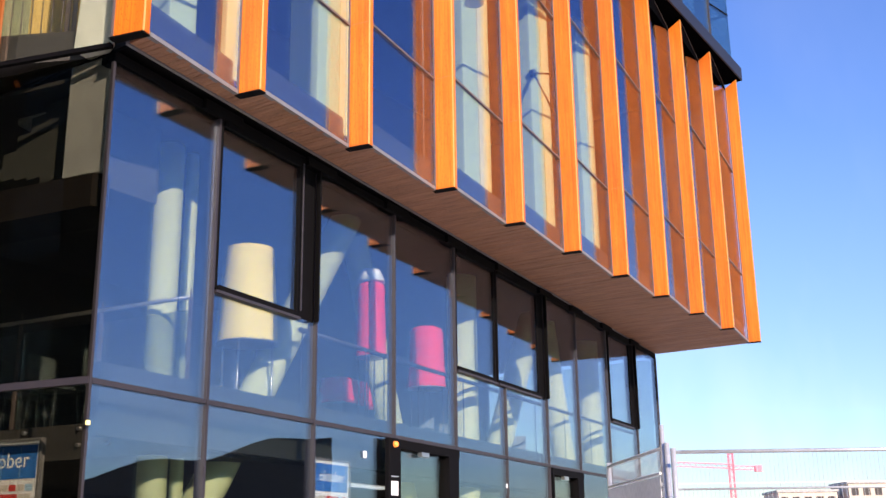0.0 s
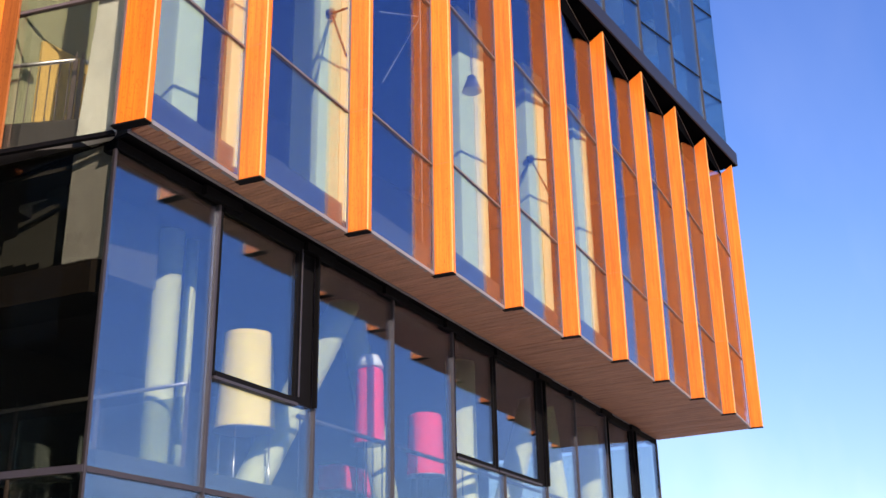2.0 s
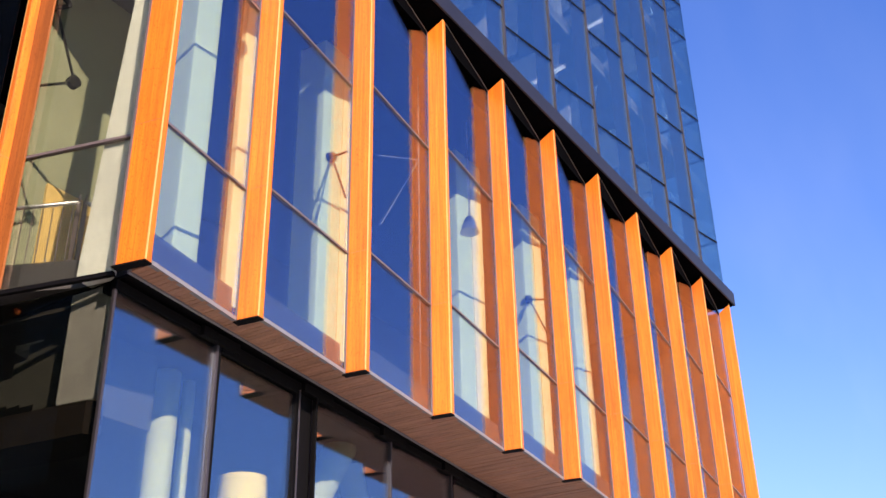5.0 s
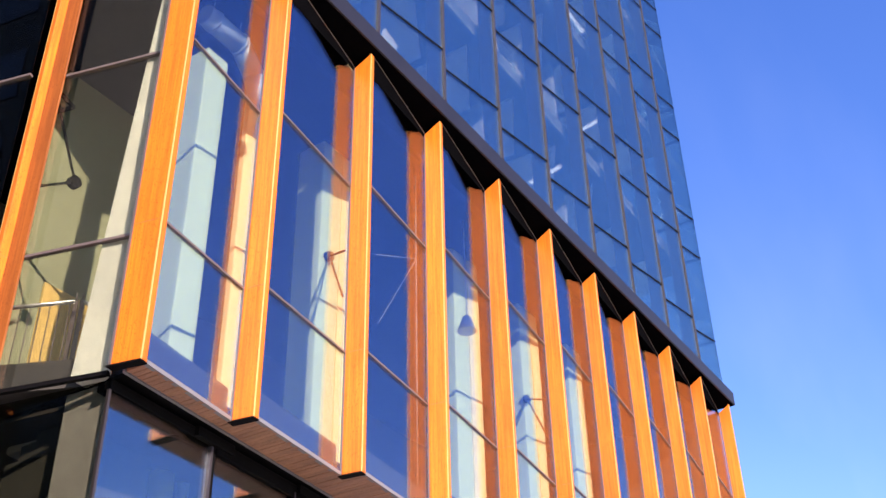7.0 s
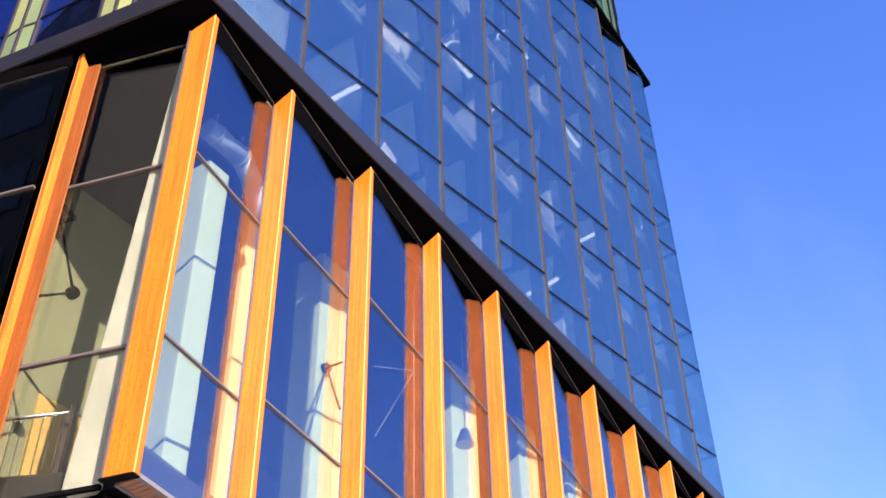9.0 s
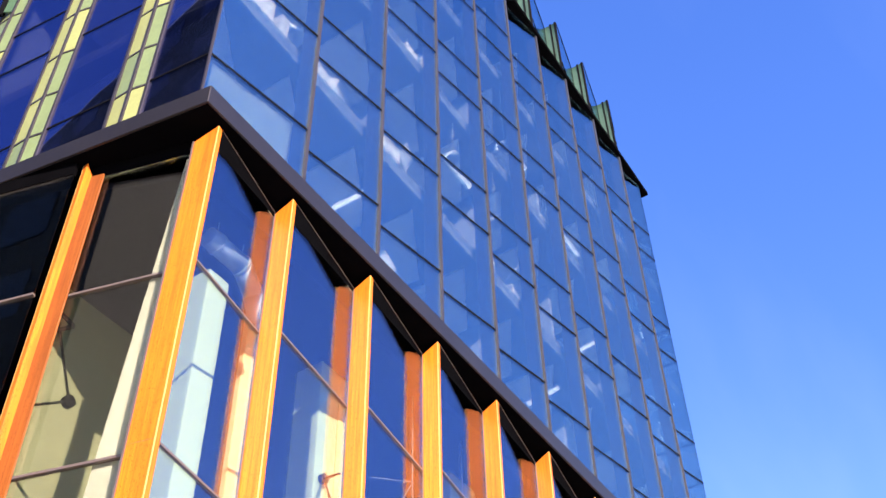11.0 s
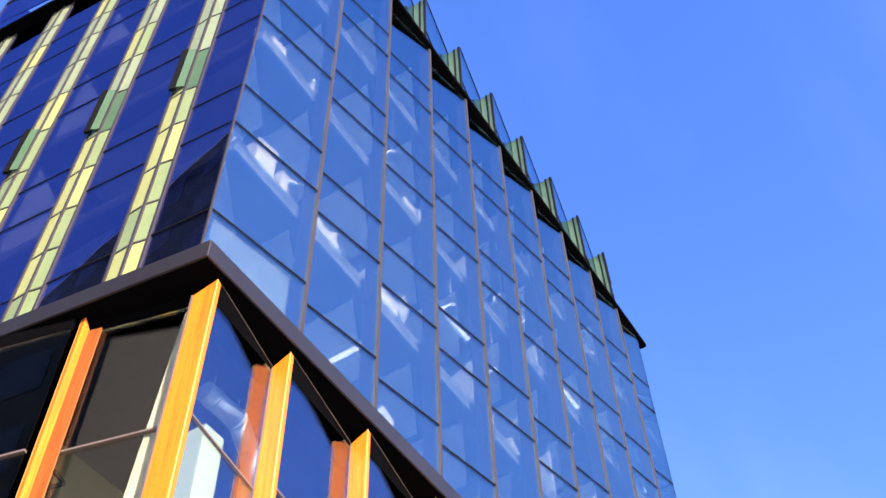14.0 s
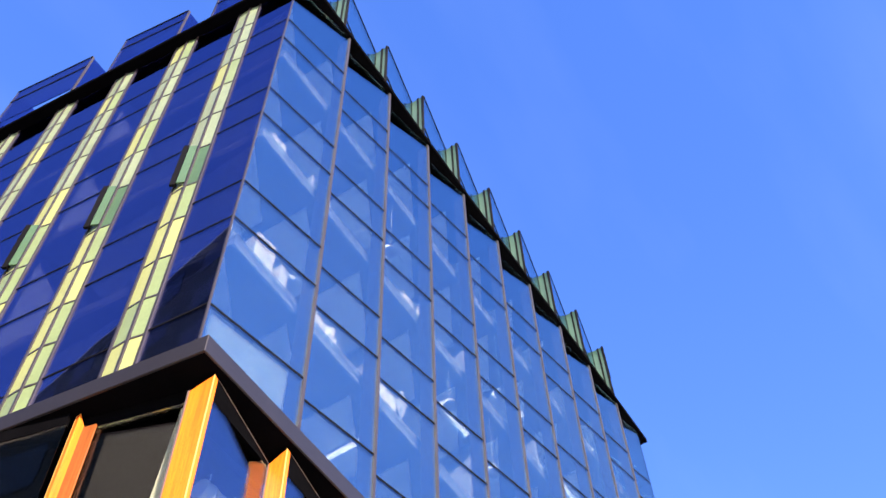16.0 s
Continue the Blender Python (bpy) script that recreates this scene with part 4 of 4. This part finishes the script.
balustrade((1.60, 4.6), (1.95, 1.05), 2.98, 1.17, False, "gallery_railing", "glass gallery railing with a steel handrail")
rail = thing("gallery_handrail", "dark round handrail on slim posts along the glass front", "railing", "railings")
part("handrail", tube(B(), (3.9, 1.28, 4.17), (16.9, 2.72, 4.17), 0.03, n=10), DARK_METAL, rail)
for i in range(10):
    x = 3.95 + 1.43 * i
    part("post", tube(B(), (x, 1.285 + 0.111 * (x - 3.9), 2.98), (x, 1.285 + 0.111 * (x - 3.9), 4.15), 0.010, n=8), DARK_METAL, rail)


def shade_lamp(x, y):
    t = thing("floor_lamp", "large cream fabric lamp on thin steel legs", "lamp", "floor lamps")
    bm = B()
    for i in range(6):
        r0, r1 = 0.345 - 0.075 * i / 6, 0.345 - 0.075 * (i + 1) / 6
        tube(bm, (0, 0, 1.02 + 1.12 * i / 6), (0, 0, 1.02 + 1.12 * (i + 1) / 6), r0, r1, 40, False)
    tube(bm, (0, 0, 2.11), (0, 0, 2.112), 0.268, 0.268, 40)
    bmesh.ops.remove_doubles(bm, verts=bm.verts, dist=0.0005)
    part("shade", bm, CREAM_SHADE, t, "cream fabric shade")
    part("ring", tube(B(), (0, 0, 1.0), (0, 0, 1.018), 0.352, 0.352, 40), STEEL, t)
    for i in range(4):
        a = i * math.pi / 2 + 0.4
        part("leg", tube(B(), (0.30 * math.cos(a), 0.30 * math.sin(a), 0), (0.30 * math.cos(a), 0.30 * math.sin(a), 1.0), 0.014, n=8), STEEL, t)
    t.location = (x, y, 2.98)


shade_lamp(3.50, 1.72)


def pink_lamp(x, y, z0, z1, r):
    t = thing("floor_lamp", "tall bright pink fabric lamp on thin steel legs", "lamp", "floor lamps")
    bm = B()
    prof = [(0.0, 1.06), (0.12, 1.03), (0.5, 0.98), (0.9, 0.94), (0.97, 0.86), (1.0, 0.6)]
    for (f0, s0), (f1, s1) in zip(prof, prof[1:]):
        tube(bm, (0, 0, z0 + (z1 - z0) * f0), (0, 0, z0 + (z1 - z0) * f1), r * s0, r * s1, 32, False)
    bmesh.ops.remove_doubles(bm, verts=bm.verts, dist=0.0005)
    part("shade", bm, PINK, t, "pink fabric shade")
    if z1 > 2.1:
        part("cap", tube(B(), (0, 0, z1 + 0.002), (0, 0, z1 + 0.17), r * 0.98, r * 0.62, 32), WHITE, t, "white fabric cap")
    part("top", tube(B(), (0, 0, z1 - 0.006), (0, 0, z1 - 0.002), r * 0.59, r * 0.59, 32), PINK, t)
    part("ring", tube(B(), (0, 0, z0 - 0.018), (0, 0, z0 - 0.002), r * 1.07, r * 1.07, 32), STEEL, t)
    for i in range(4):
        w = i * math.pi / 2 + 0.4
        part("leg", tube(B(), (r * 0.9 * math.cos(w), r * 0.9 * math.sin(w), 0), (r * 0.9 * math.cos(w), r * 0.9 * math.sin(w), z0 - 0.018), 0.012, n=8), DARK_METAL, t)
    t.location = (x, y, 2.98)


pink_lamp(5.87, 1.72, 1.20, 2.22, 0.19)
pink_lamp(8.14, 2.35, 1.12, 2.06, 0.27)


def bench(x, y, turn, w):
    t = thing("pink_bench", "pink upholstered bench, its shaded lower part coloured black", "bench", "pink benches")
    part("cushion", prism(B(), [(-w / 2, -0.3), (w / 2, -0.3), (w / 2, 0.1), (-w / 2, 0.1)], 0.78, 1.12), PINK, t, bevel=0.03)
    # shade below the sunlit cushion, put in as a black block
    part("base", prism(B(), [(-w / 2 + 0.05, -0.25), (w / 2 - 0.05, -0.25), (w / 2 - 0.05, 0.06), (-w / 2 + 0.05, 0.06)], 0.0, 0.778), BLACK, t)
    t.matrix_basis = pose(x, y, 2.98, 0, 0, turn)


bench(6.85, 3.0, 8, 0.85)
bench(7.72, 3.1, 8, 0.46)


pennant = thing("sign_panel", "grey three-cornered sign panel on a thin foot behind the glass", "sign")
bm = B()
lo = [bm.verts.new((x, 1.62 + 0.113 * (x - 6.5), z)) for x, z in ((6.62, 3.2), (7.36, 3.22), (7.36, 3.53))]
hi = [bm.verts.new(v.co + Vector((0, 0.012, 0))) for v in lo]
bm.faces.new(lo[::-1])
bm.faces.new(hi)
for i in range(3):
    bm.faces.new((lo[i], lo[(i + 1) % 3], hi[(i + 1) % 3], hi[i]))
part("board", bm, CHAIR_GREY, pennant)
part("text_bar", prism(B(), [(7.08, 1.678), (7.30, 1.703), (7.30, 1.706), (7.08, 1.681)], 3.27, 3.36), BLACK, pennant)
part("foot", prism(B(), [(7.1, 1.70), (7.16, 1.706), (7.16, 1.73), (7.1, 1.724)], 2.98, 3.24), BLACK, pennant)


def side_chair(x, y, turn):
    t = thing("side_chair", "grey shell chair with thin legs", "chair", "chairs on the gallery")
    part("seat", prism(B(), [(-0.22, -0.22), (0.22, -0.22), (0.2, 0.2), (-0.2, 0.2)], 0.43, 0.46), CHAIR_GREY, t, bevel=0.008)
    part("backrest", prism(B(), [(-0.21, 0.2), (0.21, 0.2), (0.19, 0.24), (-0.19, 0.24)], 0.5, 0.84), CHAIR_GREY, t, bevel=0.008)
    for sx, sy in ((-1, -1), (1, -1), (-1, 1), (1, 1)):
        part("leg", tube(B(), (sx * 0.2, sy * 0.2, 0), (sx * 0.17, sy * 0.17, 0.43), 0.011, n=8), STEEL, t)
    t.matrix_basis = pose(x, y, 2.98, 0, 0, turn)


for x, y, r in ((2.3, 2.6, 30), (2.05, 3.2, 10), (2.2, 3.9, 40), (10.3, 3.2, 0), (11.6, 3.4, 60), (12.9, 3.5, 120), (14.8, 3.6, 30)):
    side_chair(x, y, r)

tagged(part("landing", prism(B(), [(0.36, 0.70), (0.50, 0.62), (0.82, 1.2), (0.6, 3.0), (0.05, 3.0)], 4.62, 4.93), LANDING), "stair landing behind the side glazing, coloured dark for shade", "landing", kind="structure")
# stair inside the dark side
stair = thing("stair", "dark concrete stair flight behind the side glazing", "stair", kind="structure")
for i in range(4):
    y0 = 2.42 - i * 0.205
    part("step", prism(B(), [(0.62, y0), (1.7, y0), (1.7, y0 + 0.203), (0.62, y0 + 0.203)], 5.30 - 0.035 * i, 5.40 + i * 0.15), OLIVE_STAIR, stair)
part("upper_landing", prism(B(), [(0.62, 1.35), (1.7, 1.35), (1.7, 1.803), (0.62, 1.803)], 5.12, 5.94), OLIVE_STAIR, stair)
panel = thing("ceiling_panel", "pale square ceiling panel in the dark hall", "ceiling panel")
part("board", prism(B(), [(0.75, 1.9), (1.25, 2.0), (1.2, 2.45), (0.7, 2.35)], 5.88, 5.955), CONCRETE, panel)

# ---- street: fence, crane, far buildings ----
def fence_panel(p, q, h, name="site_fence"):
    """A wire mesh panel between round posts, on a concrete block."""
    t = thing(name, "galvanised wire mesh site fence panel on a concrete foot", "fence", "site fence panels")
    P, Q = Vector(p), Vector(q)
    L = (Q - P).length
    d = (Q - P) / L
    for c in (P, Q):
        part("post", tube(B(), (*c, 0.08), (*c, h), 0.021, n=10), GALV, t)
        part("foot", prism(B(), strip(c - Vector((-d.y, d.x)) * 0.3 - d * 0.1, c + Vector((-d.y, d.x)) * 0.3 - d * 0.1, 0.2, -0.2), 0.0, 0.14), CONCRETE, t)
    for z in (h - 0.03, h - 0.30, 0.2):
        part("rail", tube(B(), (*P, z), (*Q, z), 0.008 if z < h - 0.1 else 0.014, n=8), GALV, t)
    bm = B()
    n = int(L / 0.032)
    for i in range(1, n):
        c = P + d * (L * i / n)
        beam(bm, (*c, 0.2), (*c, h - 0.03), 0.0022, 0.0022)
    for i in range(7):
        z = 0.3 + i * 0.3
        beam(bm, (*P, z), (*Q, z), 0.003, 0.003)
    m = part("mesh", bm, GALV, t)
    return t


fence_panel((2.20, -3.81), (4.1, -6.85), 2.36)
fence_panel((2.36, -3.70), (3.78, -2.57), 2.42)
tarp = thing("fence_screen", "pale grey tarpaulin tied to the fence panel", "tarpaulin")
part("sheet", prism(B(), strip((2.45, -3.60), (3.74, -2.58), 0.004), 0.25, 2.18), TARP, tarp)
part("top_rail", tube(B(), (2.45, -3.60, 2.2), (3.74, -2.58, 2.2), 0.012, n=8), GALV, tarp)
part("pole", tube(B(), (2.40, -3.66, 0.0), (2.38, -3.66, 2.56), 0.018, n=8), GALV, tarp)

crane = thing("tower_crane", "red lattice tower crane far away", "crane")
CX, CY = 239.9, 74.3


def lattice(bm, a, b, w, n):
    a, b = Vector(a), Vector(b)
    d = (b - a).normalized()
    s = d.cross(Vector((0, 0, 1)))
    if s.length < 0.1:
        s = Vector((0.53, -0.84, 0))
    s.normalize()
    u = s.cross(d)
    for i, j in ((-1, -1), (1, -1), (1, 1), (-1, 1)):
        beam(bm, a + s * i * w / 2 + u * j * w / 2, b + s * i * w / 2 + u * j * w / 2, 0.15, 0.15)
    for k in range(n):
        p, q = a + (b - a) * (k / n), a + (b - a) * ((k + 1) / n)
        beam(bm, p + s * w / 2 + u * w / 2, q - s * w / 2 + u * w / 2, 0.1, 0.1)
        beam(bm, p - s * w / 2 - u * w / 2, q + s * w / 2 - u * w / 2, 0.1, 0.1)
        beam(bm, p + s * w / 2 - u * w / 2, q + s * w / 2 + u * w / 2, 0.1, 0.1)
    return bm


part("mast", lattice(B(), (CX, CY, 0), (CX, CY, 24.2), 1.0, 18), CRANE_RED, crane)
part("jib", lattice(B(), (CX, CY, 20.8), (CX - 6.6, CY + 10.2, 21.4), 0.9, 10), CRANE_RED, crane)
part("counter_jib", lattice(B(), (CX, CY, 20.5), (CX + 3.6, CY - 5.6, 20.3), 0.8, 5), CRANE_RED, crane)
part("counterweight", prism(B(), strip((CX + 2.9, CY - 4.5), (CX + 3.7, CY - 5.8), 1.2, -0.6), 19.5, 20.9), CRANE_RED, crane)


def far_block(x, y, w, d, h, turn, rows, label):
    t = thing("far_building", label, "building", "far buildings")
    part("wall", prism(B(), [(-w / 2, -d / 2), (w / 2, -d / 2), (w / 2, d / 2), (-w / 2, d / 2)], 0, h), FAR_WALL, t)
    part("roof", prism(B(), [(-w / 2 - 0.3, -d / 2 - 0.3), (w / 2 + 0.3, -d / 2 - 0.3), (w / 2 + 0.3, d / 2 + 0.3), (-w / 2 - 0.3, d / 2 + 0.3)], h, h + 0.5), CONCRETE, t)
    for r in range(rows):
        z = h - 2.6 - 3.2 * r
        if z < 1:
            break
        n = int(w / 2.6)
        for i in range(n):
            xx = -w / 2 + 1.3 + 2.6 * i
            part("window", prism(B(), [(xx - 0.8, -d / 2 - 0.05), (xx + 0.8, -d / 2 - 0.05), (xx + 0.8, -d / 2 + 0.05), (xx - 0.8, -d / 2 + 0.05)], z, z + 1.6), DARK_METAL, t)
    t.matrix_basis = pose(x, y, 0, 0, 0, turn)


far_block(249, 62, 13, 12, 14.6, -58, 3, "long pale low building in the distance")
far_block(256, 47, 16, 12, 16.2, -58, 3, "pale building with rows of dark windows")
far_block(262, 30, 20, 12, 15.2, -58, 3, "pale building with rows of dark windows")

# low dark hall across the street, seen as a reflection in the glass
hall = thing("opposite_hall", "low dark hall with a vaulted roof across the street", "building")
pts = [(-9 + 16.5 * i / 16, 4.6 + 3.1 * (i / 16) ** 1.1 + 0.25 * math.sin(i * 1.1)) for i in range(17)]
bm = B()
fr = [bm.verts.new((x, -5, z)) for x, z in pts] + [bm.verts.new((7.5, -5, 0)), bm.verts.new((-9, -5, 0))]
bk = [bm.verts.new((x, 5, z)) for x, z in pts] + [bm.verts.new((7.5, 5, 0)), bm.verts.new((-9, 5, 0))]
bm.faces.new(fr)
bm.faces.new(bk[::-1])
for i in range(len(fr)):
    j = (i + 1) % len(fr)
    bm.faces.new((fr[i], bk[i], bk[j], fr[j]))
part("shell", bm, STAIR_DARK, hall)
hall.matrix_basis = pose(40.5, -26.5, 0, 0, 0, 45)

# tall dark block across the side street, seen as a reflection in the side glazing
tower = thing("opposite_tower", "tall dark stone clad block across the side street", "building")
TP = [(-13.3, 8.0), (-22.2, 31.0), (-36.0, 28.0), (-27.0, 5.0)]
part("wall", prism(B(), TP, 0, 49), TOWER_WALL, tower)
part("roof", prism(B(), [(x * 1.01, y * 1.01) for x, y in TP], 49, 49.5), CONCRETE, tower)
dv = (Vector(TP[1]) - Vector(TP[0])) / 7
for r in range(14):
    for c in range(6):
        a, b = Vector(TP[0]) + dv * (c + 0.65), Vector(TP[0]) + dv * (c + 1.2)
        part("window", prism(B(), strip(a, b, 0.08, -0.04), 2.0 + 3.4 * r, 3.9 + 3.4 * r), DARK_METAL, tower)
